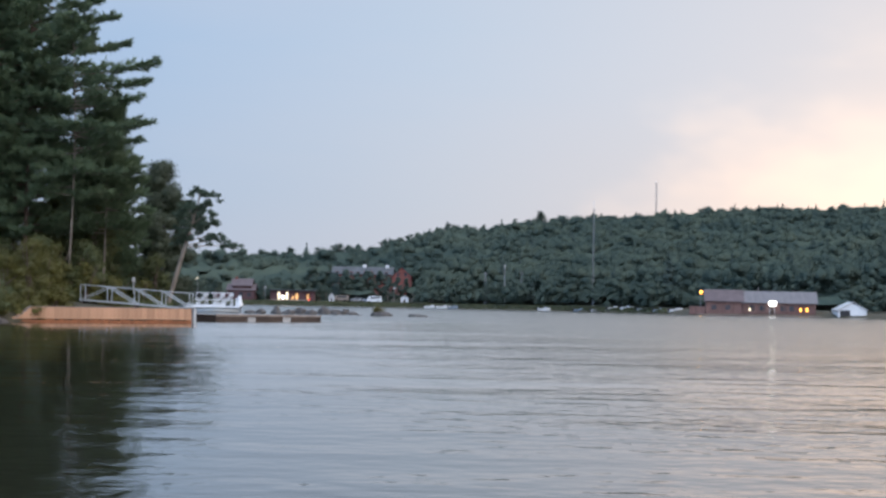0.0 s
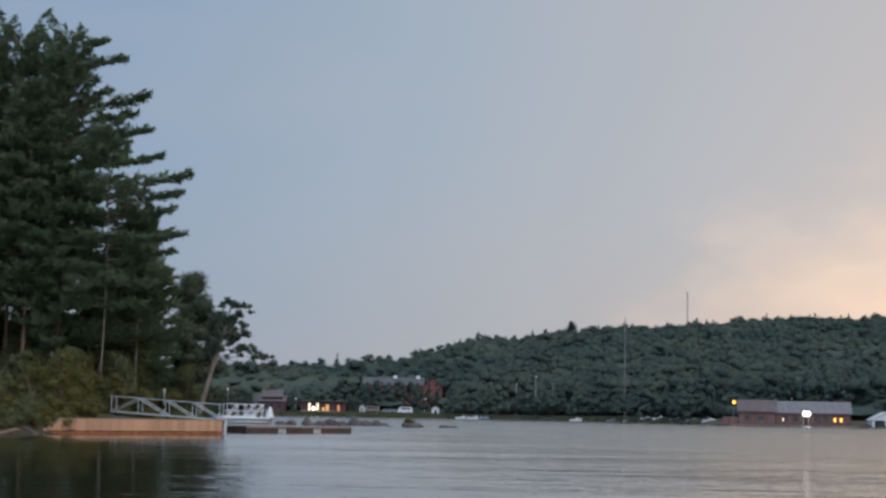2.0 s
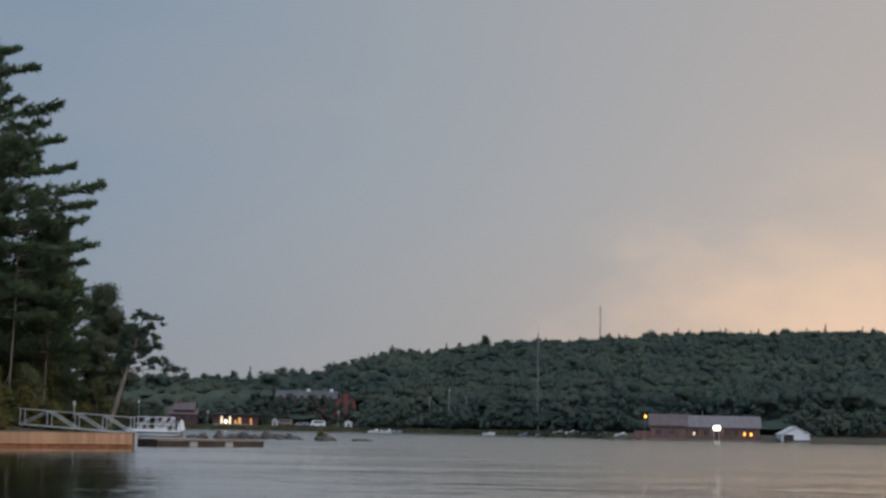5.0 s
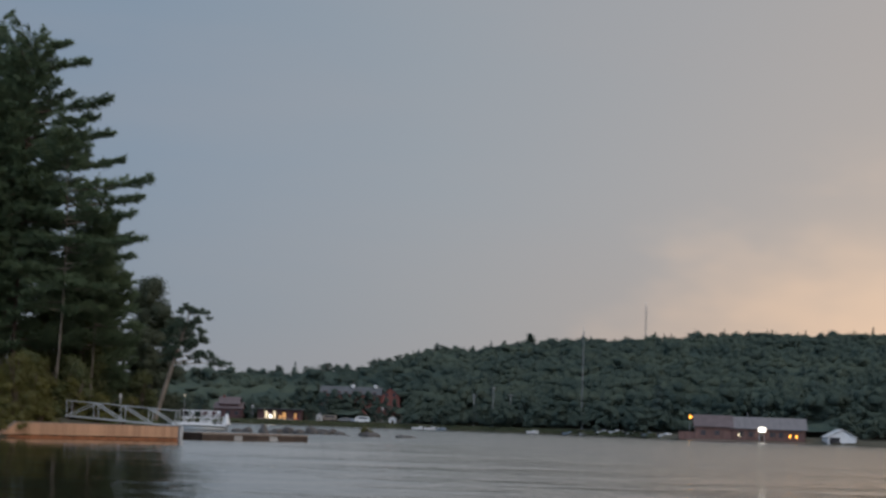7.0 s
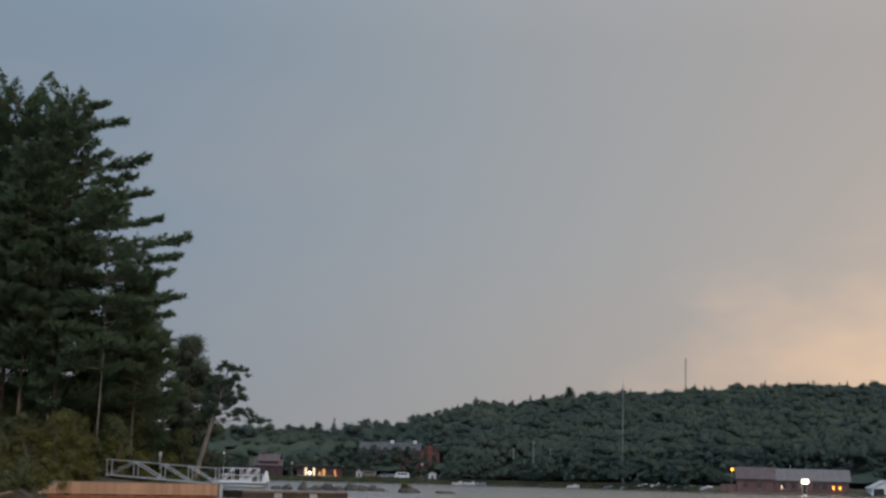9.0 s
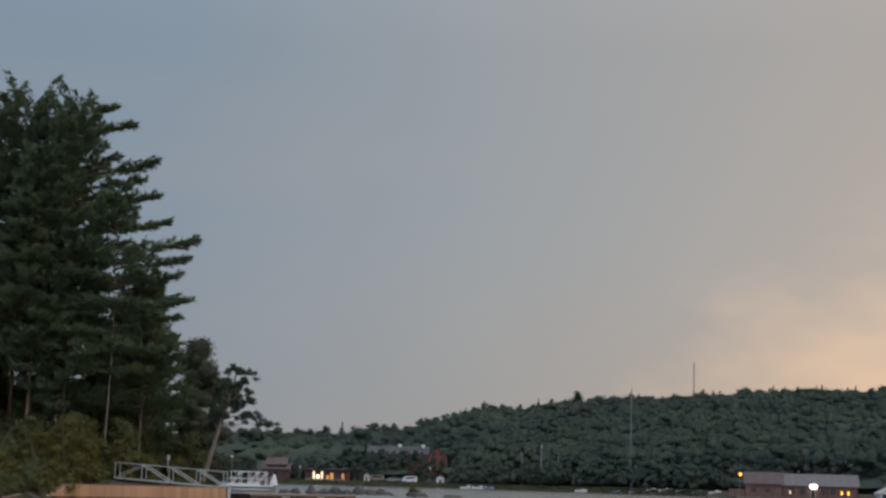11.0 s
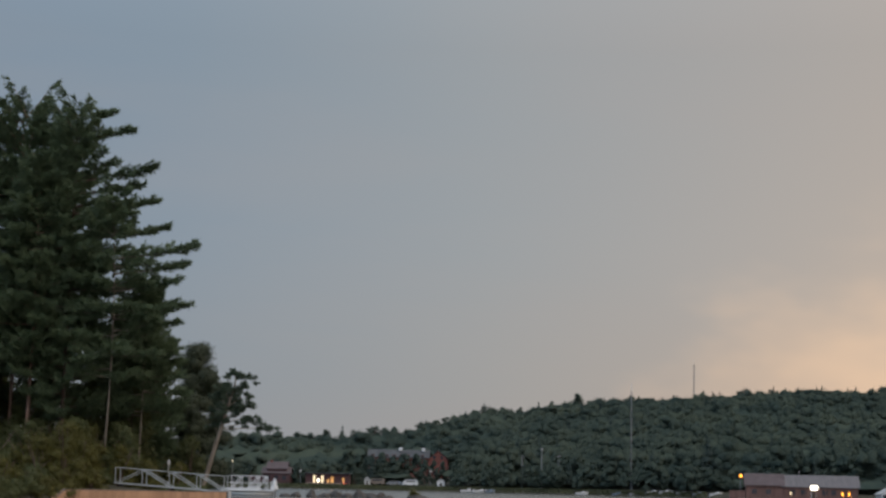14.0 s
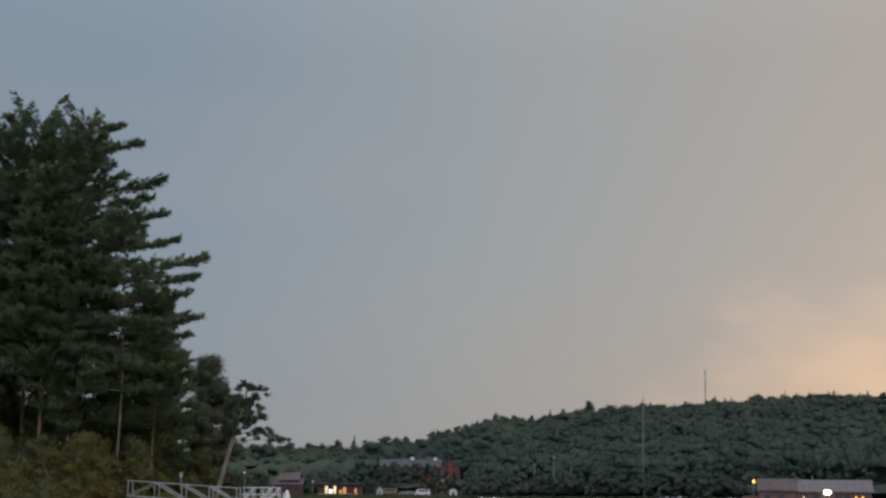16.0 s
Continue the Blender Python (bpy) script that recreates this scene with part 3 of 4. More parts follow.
rng_bush = np.random.default_rng(50)
for k, (x, y, top, wide) in enumerate([(-29.8, 99.5, 4.9, 3.6), (-27.0, 99.6, 4.4, 3.2), (-24.8, 100.2, 5.2, 3.4), (-23.4, 103.8, 3.7, 2.8), (-21.0, 105.2, 2.9, 2.4), (-32.6, 97.0, 4.6, 3.6), (-35.2, 95.0, 5.4, 3.8),
                                       (-28.4, 95.6, 3.0, 2.8), (-26.3, 96.0, 2.5, 2.6), (-31.0, 92.0, 3.2, 3.0), (-33.4, 89.0, 3.8, 3.2), (-37.5, 86.0, 4.4, 3.6), (-25.6, 103.6, 4.2, 3.2), (-19.6, 108.4, 2.8, 1.8), (-41.0, 82.0, 4.6, 4.0),
                                       (-25.2, 94.2, 2.5, 2.2), (-26.6, 92.0, 2.8, 2.5), (-27.9, 89.0, 2.8, 2.5), (-28.9, 85.8, 3.1, 2.6), (-30.2, 82.4, 3.3, 2.7), (-32.0, 78.0, 3.4, 2.8), (-29.0, 103.5, 5.0, 3.4), (-33.0, 102.0, 5.4, 3.6), (-21.5, 106.8, 2.6, 2.0)]):
    broadleaf(x, y, top, wide, "yellow-green shoreline shrub with dense small leaves" if k % 3 else "dense green alder shrub on the bank", 60 + k, "shrub", "shrub", SHRUB if k % 3 else LEAVES, 0.06, 0.11, 560, 4, "shrubs along the bank", 16)

for k, (along, back, top, wide) in enumerate([(0.5, 0.9, 1.7, 1.7), (1.5, 1.0, 2.2, 2.0), (2.5, 1.2, 2.7, 2.2), (3.4, 1.1, 2.3, 1.9), (4.1, 1.4, 1.9, 1.7), (0.9, 2.2, 4.2, 3.0), (2.6, 2.6, 5.0, 3.4), (4.0, 3.2, 4.2, 2.8), (7.6, 7.9, 4.9, 2.8), (9.2, 7.0, 3.9, 2.2), (-0.5, 0.7, 2.1, 1.7), (-1.4, 0.9, 2.0, 1.8), (-2.4, 1.0, 2.2, 1.9)]):
    x, y = -24.05 + 0.705 * along - 0.709 * back, 92.45 + 0.709 * along + 0.705 * back
    broadleaf(x, y, top, wide, "olive shrub leaning over the top of the timber wall", 670 + k, "shrub", "shrub", SHRUB, 0.02, 0.10, 620, 3, "shrubs along the bank", 14)

for k in range(17):
    y = 70.0 + k * 1.36 + rng_bush.uniform(-0.3, 0.3)
    x = float(np.interp(y, POINT_Y, POINT_X)) - rng_bush.uniform(0.5, 0.9)
    broadleaf(x, y, rng_bush.uniform(1.5, 2.2), rng_bush.uniform(1.8, 2.4), "low dark green shrub overhanging the waterline", 640 + k, "shrub", "shrub", LEAVES, 0.02, 0.10, 620, 3, "shrubs along the bank", 12)


# ---- the far woods ----
def far_woods():
    rng = np.random.default_rng(70)
    keep = []
    for yy in np.arange(395, 872, 6.0):
        xs = np.arange(-0.17 * yy, 0.31 * yy, 6.0) + rng.normal(size=len(np.arange(-0.17 * yy, 0.31 * yy, 6.0))) * 1.9
        ys = yy + rng.normal(size=len(xs)) * 1.9
        d = ys - np.interp(xs, SHORE_X, SHORE_Y)
        ry = np.interp(xs, RIDGE_X, RIDGE_Y)
        ok = (d > 5) & (ys < ry + 12)
        ok &= ~((xs > 58) & (xs < 101) & (ys < 425))                      # the boathouse and its yard
        ok &= ~((xs > -84) & (xs < -8) & (ys < 560))                      # the village front
        ok &= ~((xs > -45) & (xs < -8) & (ys > 575) & (ys < 632))         # the brick building
        ok &= ~((xs > -78) & (xs < -60) & (ys < 575))
        ok &= ~((xs > -21) & (xs < -8) & (ys < 612))                      # open ground before the brick gable
        ok &= ~((np.abs(xs - ys * 0.0904) < 3.5) & (ys > 470) & (ys < 495))   # the mast's clearing
        keep.append(np.stack([xs[ok], ys[ok]], 1))
    T = np.concatenate(keep)
    LC, LR, DC, DR = [], [], [], []
    for x, y in T:
        z = float(height(x, y))
        H = rng.uniform(8.2, 11.8) * (1.16 if rng.random() < 0.14 else 1.0)
        d = y - float(np.interp(x, SHORE_X, SHORE_Y))
        if -110 < x < -8 and 560 < y < 612:
            H = rng.uniform(7.0, 9.0)
        elif d < 45:
            H *= 0.72
        if rng.random() < 0.06:
            # a conifer: tiers that narrow to a tip
            wide = H * rng.uniform(0.42, 0.55)
            for j in range(6):
                q = j / 5
                r = wide * 0.5 * (1 - q) + 0.35
                DC.append((x + rng.normal() * 0.2, y + rng.normal() * 0.2, z + H * (0.30 + 0.74 * q)))
                DR.append((r, r, H * 0.11))
        else:
            wide = H * rng.uniform(0.70, 0.98)
            for j in range(rng.integers(7, 10) if x > -20 else 11):
                q = rng.uniform(0.54 if d > 45 and x > -20 else 0.16, 0.86)
                a, rr = rng.uniform(0, 6.28), wide * 0.42 * math.sqrt(rng.random()) * (1.3 - 0.7 * q)
                r = wide * rng.uniform(0.12, 0.23)
                LC.append((x + rr * math.cos(a), y + rr * math.sin(a), z + H * q))
                LR.append((r, r, r * rng.uniform(0.7, 1.0)))
    V, F = crown_mesh(rng, LC, LR, 30.0, 0.30, 0.78)
    # an added leaf sheet under the tree tops, so gaps between crowns stay light
    gx, gy = np.meshgrid(np.arange(-160, 300, 3.0), np.arange(395, 880, 3.0))
    gx, gy = gx + rng.uniform(-1.2, 1.2, gx.shape), gy + rng.uniform(-1.2, 1.2, gy.shape)
    lift = 8.0 + 0.9 * np.sin(gx * 0.55 + np.sin(gy * 0.31)) * np.sin(gy * 0.5) + rng.normal(size=gx.shape) * 0.7
    near = gy - np.interp(gx, SHORE_X, SHORE_Y)
    lift = lift * np.clip((near - 30) / 45, 0, 1) ** 0.7 - 0.4
    sheet = np.stack([gx, gy, height(gx, gy) + lift], -1)
    i = np.arange(gx.size).reshape(gx.shape)
    Q = np.stack([i[:-1, :-1], i[:-1, 1:], i[1:, 1:], i[1:, :-1]], -1).reshape(-1, 4)
    spots = {(int(a // 6), int(b // 6)) for a, b in T}
    spots = {(a + da, b + db) for a, b in spots for da in (-1, 0, 1) for db in (-1, 0, 1) if (a + 2 * da, b + 2 * db) in spots or not (da or db)}
    cells = np.stack([gx.ravel()[Q].mean(1) // 6, gy.ravel()[Q].mean(1) // 6], 1).astype(int)
    Q = Q[[(a, b) in spots for a, b in cells.tolist()] & (near.ravel()[Q].min(1) > 34)]
    F = np.concatenate([F, Q[:, :3] + len(V), Q[:, (0, 2, 3)] + len(V)])
    V = np.concatenate([V, sheet.reshape(-1, 3)])
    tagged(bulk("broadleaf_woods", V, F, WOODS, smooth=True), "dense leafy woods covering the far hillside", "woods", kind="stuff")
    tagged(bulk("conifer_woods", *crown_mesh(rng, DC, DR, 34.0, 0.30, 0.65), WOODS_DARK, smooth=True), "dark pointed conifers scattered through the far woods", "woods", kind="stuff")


far_woods()


def ridge_tree(x, y, top, wide, seed, conifer):
    """A tree that stands out on the skyline."""
    rng = np.random.default_rng(seed)
    z0 = float(height(x, y)) - 0.3
    H = top - z0
    ob = thing("skyline_tree", pose(x, y, z0), "pointed dark conifer standing out on the ridge" if conifer else "broad dark tree standing out on the ridge", "tree", "trees on the skyline")
    bulk("trunk", *trunk_mesh([(0, 0, H * k / 4) for k in range(5)], [0.35, 0.3, 0.22, 0.14, 0.05], 6), BARK, ob, smooth=True)
    if conifer:
        q = np.linspace(0, 1, 7)
        C = np.stack([rng.normal(size=7) * 0.15, rng.normal(size=7) * 0.15, H * (0.30 + 0.66 * q)], 1)
        R = np.stack([wide * 0.6 * (1 - q) + 0.5, wide * 0.6 * (1 - q) + 0.5, H * 0.09 + 0 * q], 1)
        V, F = crown_mesh(rng, C, R, 60.0, 0.28, 0.5)
    else:
        q = np.linspace(0.45, 0.97, 12)
        C = np.stack([rng.normal(size=12) * wide * 0.28 * (1.5 - q), rng.normal(size=12) * wide * 0.22, H * q - 0.6], 1)
        r = wide * rng.uniform(0.13, 0.21, 12)
        V, F = crown_mesh(rng, C, np.stack([r * 1.15, r * 1.15, r * 0.85], 1), 60.0, 0.28, 0.55)
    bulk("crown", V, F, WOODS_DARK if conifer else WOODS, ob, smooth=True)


for k, (x, y, top, wide, conifer) in enumerate([(50.2, 846, 49.8, 12, 0), (1.5, 806, 41.6, 6, 1), (4.5, 808, 41.2, 6, 0), (-3.5, 800, 38.5, 5, 1), (-27.0, 757, 30.6, 9, 0), (67.6, 848, 48.2, 5, 1), (36.5, 846, 46.0, 6, 0),
                                                (113.0, 846, 52.5, 4, 1), (118.0, 846, 51.8, 3.5, 1), (133.5, 846, 54.2, 8, 0), (173.0, 846, 56.0, 4.5, 1), (160.5, 846, 54.6, 3, 1), (225.0, 846, 58.8, 4, 1), (98.0, 846, 50.0, 3.5, 1),
                                                (-45.0, 703, 26.4, 8, 0), (-40.0, 704, 26.0, 7, 0), (20.5, 838, 42.5, 6, 0), (190.0, 846, 55.8, 4, 1), (148.0, 846, 54.3, 6, 0)]):
    ridge_tree(x, y, top, wide, 300 + k, conifer)
rng_ridge = np.random.default_rng(340)
for k in range(30):
    x = -64.0 + k * 9.6 + rng_ridge.uniform(-3, 3)
    conifer = rng_ridge.random() < 0.2 and x > -15.0
    top = float(np.interp(x, RIDGE_X, RIDGE_Z)) + 11.0 + rng_ridge.uniform(0.0, 2.2) + (0.8 if conifer else 0.0)
    ridge_tree(x, float(np.interp(x, RIDGE_X, RIDGE_Y)) - 2, top, rng_ridge.uniform(3.5, 5.0) if conifer else rng_ridge.uniform(6.0, 9.0), 350 + k, conifer)


# ---- the timber wall on the point ----
def frame_of(a, b):
    """A pose at a, whose x axis points level to b; its y axis points to the left of that way."""
    return pose(*a, 0, 0, math.degrees(math.atan2(b[1] - a[1], b[0] - a[0])))


def timber_wall():
    a, b = (-24.05, 92.45, 0.0), (-15.25, 101.3, 0.0)
    length = math.hypot(b[0] - a[0], b[1] - a[1])
    ob = thing("retaining_wall", frame_of(a, b), "tan plank retaining wall with a rust-brown waterline stain", "wall")
    step, slope = 0.30, 1.15
    plank, band = bpy.data.meshes.new("plank"), bpy.data.meshes.new("stain_board")
    bm = soften(box(bmesh.new(), (0, 0, 0.555), (step - 0.005, 0.07, 0.67)), 0.005)
    bm.to_mesh(plank)
    bm.free()
    bm = soften(box(bmesh.new(), (0, 0, 0.0), (step - 0.005, 0.085, 0.34)), 0.005)
    bm.to_mesh(band)
    bm.free()
    plank.materials.append(PLANK)
    band.materials.append(STAINED)
    rng = np.random.default_rng(81)
    for k in range(int(length / step)):
        x = (k + 0.5) * step
        top = min(1.0, max(0.16, x / slope))
        for name, me, sz in (("plank", plank, top), ("stain_board", band, min(1.0, 0.3 + top))):
            o = new(name, me)
            o.parent = ob
            o.location = (x, rng.normal() * 0.007, 0.22 * (1 - sz) if name == "plank" else -0.12 * (1 - sz))
            o.scale = (1, 1, sz * (1 if name == "plank" else rng.uniform(0.82, 1.12)))
    part("cap_board", soften(box(bmesh.new(), (length / 2 + slope / 2, 0.06, 0.915), (length - slope, 0.24, 0.045)), 0.012), CAP, ob, "grey weathered cap board")
    part("sloping_board", soften(beam(bmesh.new(), (0.0, 0.06, 0.10), (slope, 0.06, 0.92), 0.26, 0.06), 0.012), CAP, ob, "grey board down the sloping end")
    part("corner_post", soften(box(bmesh.new(), (length + 0.05, 0.02, 0.42), (0.20, 0.22, 1.04)), 0.02), FOAM, ob, "pale square corner post")
    part("end_boards", soften(box(bmesh.new(), (length + 0.0, 1.6, 0.40), (0.09, 2.9, 1.0)), 0.015), PLANK, ob)
    part("back_beam", box(bmesh.new(), (length / 2 + 0.5, 0.10, 0.45), (length - 1.2, 0.10, 0.16)), DARK_WOOD, ob)


timber_wall()


# ---- the gangway ----
def gangway():
    a, b = Vector((-22.3, 102.3, 1.30)), Vector((-15.55, 102.1, 0.89))
    ob = thing("gangway", frame_of(a, b), "aluminium truss gangway with handrails sloping to the wall", "gangway")
    length = math.hypot(b.x - a.x, b.y - a.y)
    drop = b.z - a.z
    up = 0.96

    def at(x, y, z=0.0):
        return (x, y, drop * x / length + z)
    part("deck", beam(bmesh.new(), at(0, 0, 0.0), at(length, 0, 0.0), 1.1, 0.05), GREY_METAL, ob, "grey ribbed walking deck")
    bays = 4
    for x in (0.15, length * 0.5):
        part("support", box(bmesh.new(), at(x, 0, -0.45), (0.14, 1.2, 0.90)), DARK_WOOD, ob, "dark timber bearer")
    for side, y in (("near", -0.6), ("far", 0.6)):
        part("bottom_rail", beam(bmesh.new(), at(-0.05, y, 0.02), at(length + 0.05, y, 0.02), 0.05, 0.08), ALUMINIUM, ob)
        part("handrail", beam(bmesh.new(), at(-0.05, y, up), at(length + 0.05, y, up), 0.04, 0.045), ALUMINIUM, ob)
        for k in range(bays + 1):
            x = length * k / bays
            part("post", box(bmesh.new(), at(min(max(x, 0.03), length), y, up / 2 + 0.02), (0.045, 0.045, up - 0.06)), ALUMINIUM, ob)
        for k in range(bays):
            x0, x1 = length * k / bays + 0.06, length * (k + 1) / bays - 0.06
            lo, hi = (at(x0, y, 0.08), at(x1, y, up - 0.04)), (at(x0, y, up - 0.04), at(x1, y, 0.08))
            p, q = lo if k == 0 else hi
            part("diagonal", beam(bmesh.new(), p, q, 0.03, 0.035 if k == 0 else 0.065), ALUMINIUM, ob)


gangway()


# ---- the swimming float ----
def swim_float():
    a, b = Vector((-15.65, 114.15, 0.0)), Vector((-9.0, 122.3, 0.0))
    ob = thing("swim_dock", frame_of(a, b), "low floating timber dock with dark sides and pale float blocks", "dock")
    length, deep = (b - a).length, 2.4
    rng = np.random.default_rng(82)
    n = int(length / 0.24)
    me = bpy.data.meshes.new("deck_board")
    bm = soften(box(bmesh.new(), (0, 0, 0), (length / n - 0.015, deep + 0.08, 0.04)), 0.006)
    bm.to_mesh(me)
    bm.free()
    me.materials.append(DECK)
    for k in range(n):
        o = new("deck_board", me)
        o.parent = ob
        o.location = ((k + 0.5) * length / n, deep / 2, 0.44 + rng.normal() * 0.004)
    part("edge_beam", soften(box(bmesh.new(), (length / 2, 0.0, 0.365), (length, 0.06, 0.10)), 0.008), CAP, ob, "pale edge beam")
    part("edge_beam", soften(box(bmesh.new(), (length / 2, deep, 0.365), (length, 0.06, 0.10)), 0.008), CAP, ob, "pale edge beam")
    third = length / 3
    for k in range(3):
        x0, x1 = third * k + (0.42 if k else 0.0), third * (k + 1) - (0.42 if k < 2 else 0.0)
        for y in (0.06, deep - 0.06):
            part("side_board", soften(box(bmesh.new(), ((x0 + x1) / 2, y, 0.15), (x1 - x0, 0.05, 0.34)), 0.01), DARK_WOOD, ob, "dark wet side board")
    for k in (1, 2):
        part("float_block", soften(box(bmesh.new(), (third * k, deep / 2, 0.12), (0.80, deep - 0.1, 0.42)), 0.05, 2), FOAM, ob, "pale foam float block")
    for x in (0.05, length - 0.05):
        part("end_board", soften(box(bmesh.new(), (x, deep / 2, 0.18), (0.06, deep, 0.40)), 0.01), DARK_WOOD, ob)


swim_float()


# ---- the near dock by the bank ----
def near_dock():
    ob = thing("small_dock", pose(-22.0, 69.3, 0), "short timber dock on two pale steel posts", "dock")
    for x in (-0.10, 0.28):
        part("post", tube(bmesh.new(), (x, 0, -1.2), (x, 0, 1.52), 0.042), WHITE, ob, "white-painted steel dock post")
        part("cap", tube(bmesh.new(), (x, 0, 1.52), (x, 0, 1.55), 0.05), WHITE, ob)
        part("bracket", soften(box(bmesh.new(), (x, 0.0, 0.30), (0.14, 0.16, 0.22)), 0.01), GREY_METAL, ob)
    part("side_beam", soften(box(bmesh.new(), (-5.0, 0.14, 0.27), (10.2, 0.06, 0.22)), 0.01), PLANK, ob, "tan side beam")
    part("side_beam", soften(box(bmesh.new(), (-5.0, 1.50, 0.27), (10.2, 0.06, 0.22)), 0.01), PLANK, ob, "tan side beam")
    me = bpy.data.meshes.new("deck_board")
    bm = soften(box(bmesh.new(), (0, 0, 0), (0.225, 1.5, 0.035)), 0.006)
    bm.to_mesh(me)
    bm.free()
    me.materials.append(DECK)
    for k in range(42):
        o = new("deck_board", me)
        o.parent = ob
        o.location = (-0.02 - k * 0.24, 0.82, 0.40)


near_dock()


# ---- the pontoon boat ----
def pontoon_boat():
    ob = thing("pontoon_boat", pose(-29.6, 190.0, 0, 0, 0, 2), "white pontoon boat with railings and an outboard motor", "boat")
    for y in (0.4, 2.1):
        bm = tube(bmesh.new(), (0.5, y, 0.22), (5.9, y, 0.22), 0.32, sides=14)
        tube(bm, (0.5, y, 0.22), (-0.2, y, 0.34), 0.32, 0.08, 14)
        part("pontoon", bm, ALUMINIUM, ob, "bare metal pontoon", True)
    part("deck", soften(box(bmesh.new(), (3.0, 1.25, 0.64), (6.3, 2.5, 0.16)), 0.03), WHITE, ob)
    part("skirt", soften(box(bmesh.new(), (2.4, 0.04, 0.80), (4.0, 0.05, 0.22)), 0.015), WHITE, ob, "white side panel")
    part("skirt", soften(box(bmesh.new(), (2.4, 2.46, 0.80), (4.0, 0.05, 0.22)), 0.015), WHITE, ob, "white side panel")
    for y in (0.05, 2.45):
        for z in (1.45, 2.25):
            part("rail", tube(bmesh.new(), (0.3, y, z), (5.2, y, z), 0.04), WHITE, ob)
        for k in range(6):
            x = 0.3 + k * 0.98
            part("rail_post", tube(bmesh.new(), (x, y, 0.7), (x, y, 2.28), 0.04), WHITE, ob)
        for k in (1, 3, 4):
            x = 0.3 + k * 0.98
            part("rail_brace", tube(bmesh.new(), (x, y, 0.9), (x + 0.98, y, 2.22), 0.045), WHITE, ob)
    part("seat", soften(box(bmesh.new(), (3.6, 1.8, 0.95), (1.2, 0.7, 0.5)), 0.08, 2), FOAM, ob, "pale padded bench")
    part("helm_cover", soften(box(bmesh.new(), (0.9, 1.3, 2.05), (1.3, 1.0, 0.65)), 0.12, 2), DARK, ob, "dark cloth cover")
    bm = soften(tube(bmesh.new(), (6.1, 1.25, 0.75), (6.1, 1.25, 2.0), 0.46, 0.14, 10), 0.05)
    motor = part("outboard_motor", bm, WHITE, ob, "white outboard motor cowl")
    part("motor_leg", soften(box(bmesh.new(), (6.2, 1.25, 0.45), (0.2, 0.12, 0.95)), 0.03), GREY_METAL, motor)
    part("ladder", tube(tube(tube(bmesh.new(), (5.75, 0.3, 0.6), (5.75, 0.3, 1.7), 0.03), (5.75, 0.8, 0.6), (5.75, 0.8, 1.7), 0.03), (5.75, 0.3, 1.68), (5.75, 0.8, 1.68), 0.03), WHITE, ob)


pontoon_boat()


# ---- rocks and bank ----
def boulder(x, y, sx, sy, sz, seed, label, group, z=0.0, name="boulder"):
    rng = np.random.default_rng(seed)
    bm = bmesh.new()
    bmesh.ops.create_icosphere(bm, subdivisions=3, radius=1.0)
    o = Vector(rng.uniform(-50, 50, 3))
    for v in bm.verts:
        d = 1 + 0.35 * noise.noise(v.co * 1.1 + o) + 0.16 * noise.noise(v.co * 2.7 + o)
        v.co = Vector((round(v.co.x * 3) / 3 * 0.3 + v.co.x * 0.7, v.co.y, v.co.z)) * d
        v.co = Vector((v.co.x * sx / 2, v.co.y * sy / 2, v.co.z * sz))
    ob = part(name, bm, ROCK, smooth=False)
    ob.matrix_basis = pose(x, y, z, 0, 0, rng.uniform(-25, 25))
    return tagged(ob, label, "rock", group)


for k, (x, y, sx, sy, sz) in enumerate([(-20.6, 187, 1.3, 1.6, 0.5), (-19.1, 190, 1.2, 1.6, 0.85), (-17.5, 188, 1.5, 1.6, 0.55), (-16.5, 192, 2.0, 1.8, 0.7), (-15.1, 190, 1.3, 1.6, 0.5), (-14.0, 195, 1.6, 1.8, 0.9), (-12.9, 197, 2.0, 1.8, 0.6),
                                        (-12.2, 190, 1.0, 1.4, 0.35), (-11.6, 196, 1.6, 1.8, 0.7), (-10.7, 194, 1.5, 1.4, 0.35), (-18.3, 183, 1.0, 1.2, 0.35), (-22.0, 189, 1.4, 1.4, 0.4)]):
    boulder(x, y, sx, sy, sz, 500 + k, "dark grey boulder rising out of the lake", "rocks off the point")
boulder(-6.75, 183, 2.2, 1.8, 0.62, 520, "brownish rock in the lake with a small bush on it", "")
boulder(-2.75, 185, 2.4, 1.6, 0.28, 521, "flat dark rock just above the water", "")
boulder(-9.3, 184, 0.8, 0.7, 0.10, 522, "small dark rock awash in the lake", "")
ob = thing("rock_bush", pose(-7.0, 183, 0.5), "small olive bush growing on a lake rock", "shrub")
rng = np.random.default_rng(523)
bulk("twig_tuft", *gather([stick((0, 0, -0.1), (rng.normal() * 0.4, rng.normal() * 0.3, 0.5), 0.02, 0.006) for k in range(9)]), BARK, ob)
bulk("leaves", *crown_mesh(rng, [(-0.25, 0, 0.30), (0.2, 0.1, 0.12), (-0.55, 0, 0.12)], [(0.55, 0.5, 0.45), (0.55, 0.4, 0.3), (0.3, 0.3, 0.3)], 900, 0.08, 0.4), SHRUB, ob)
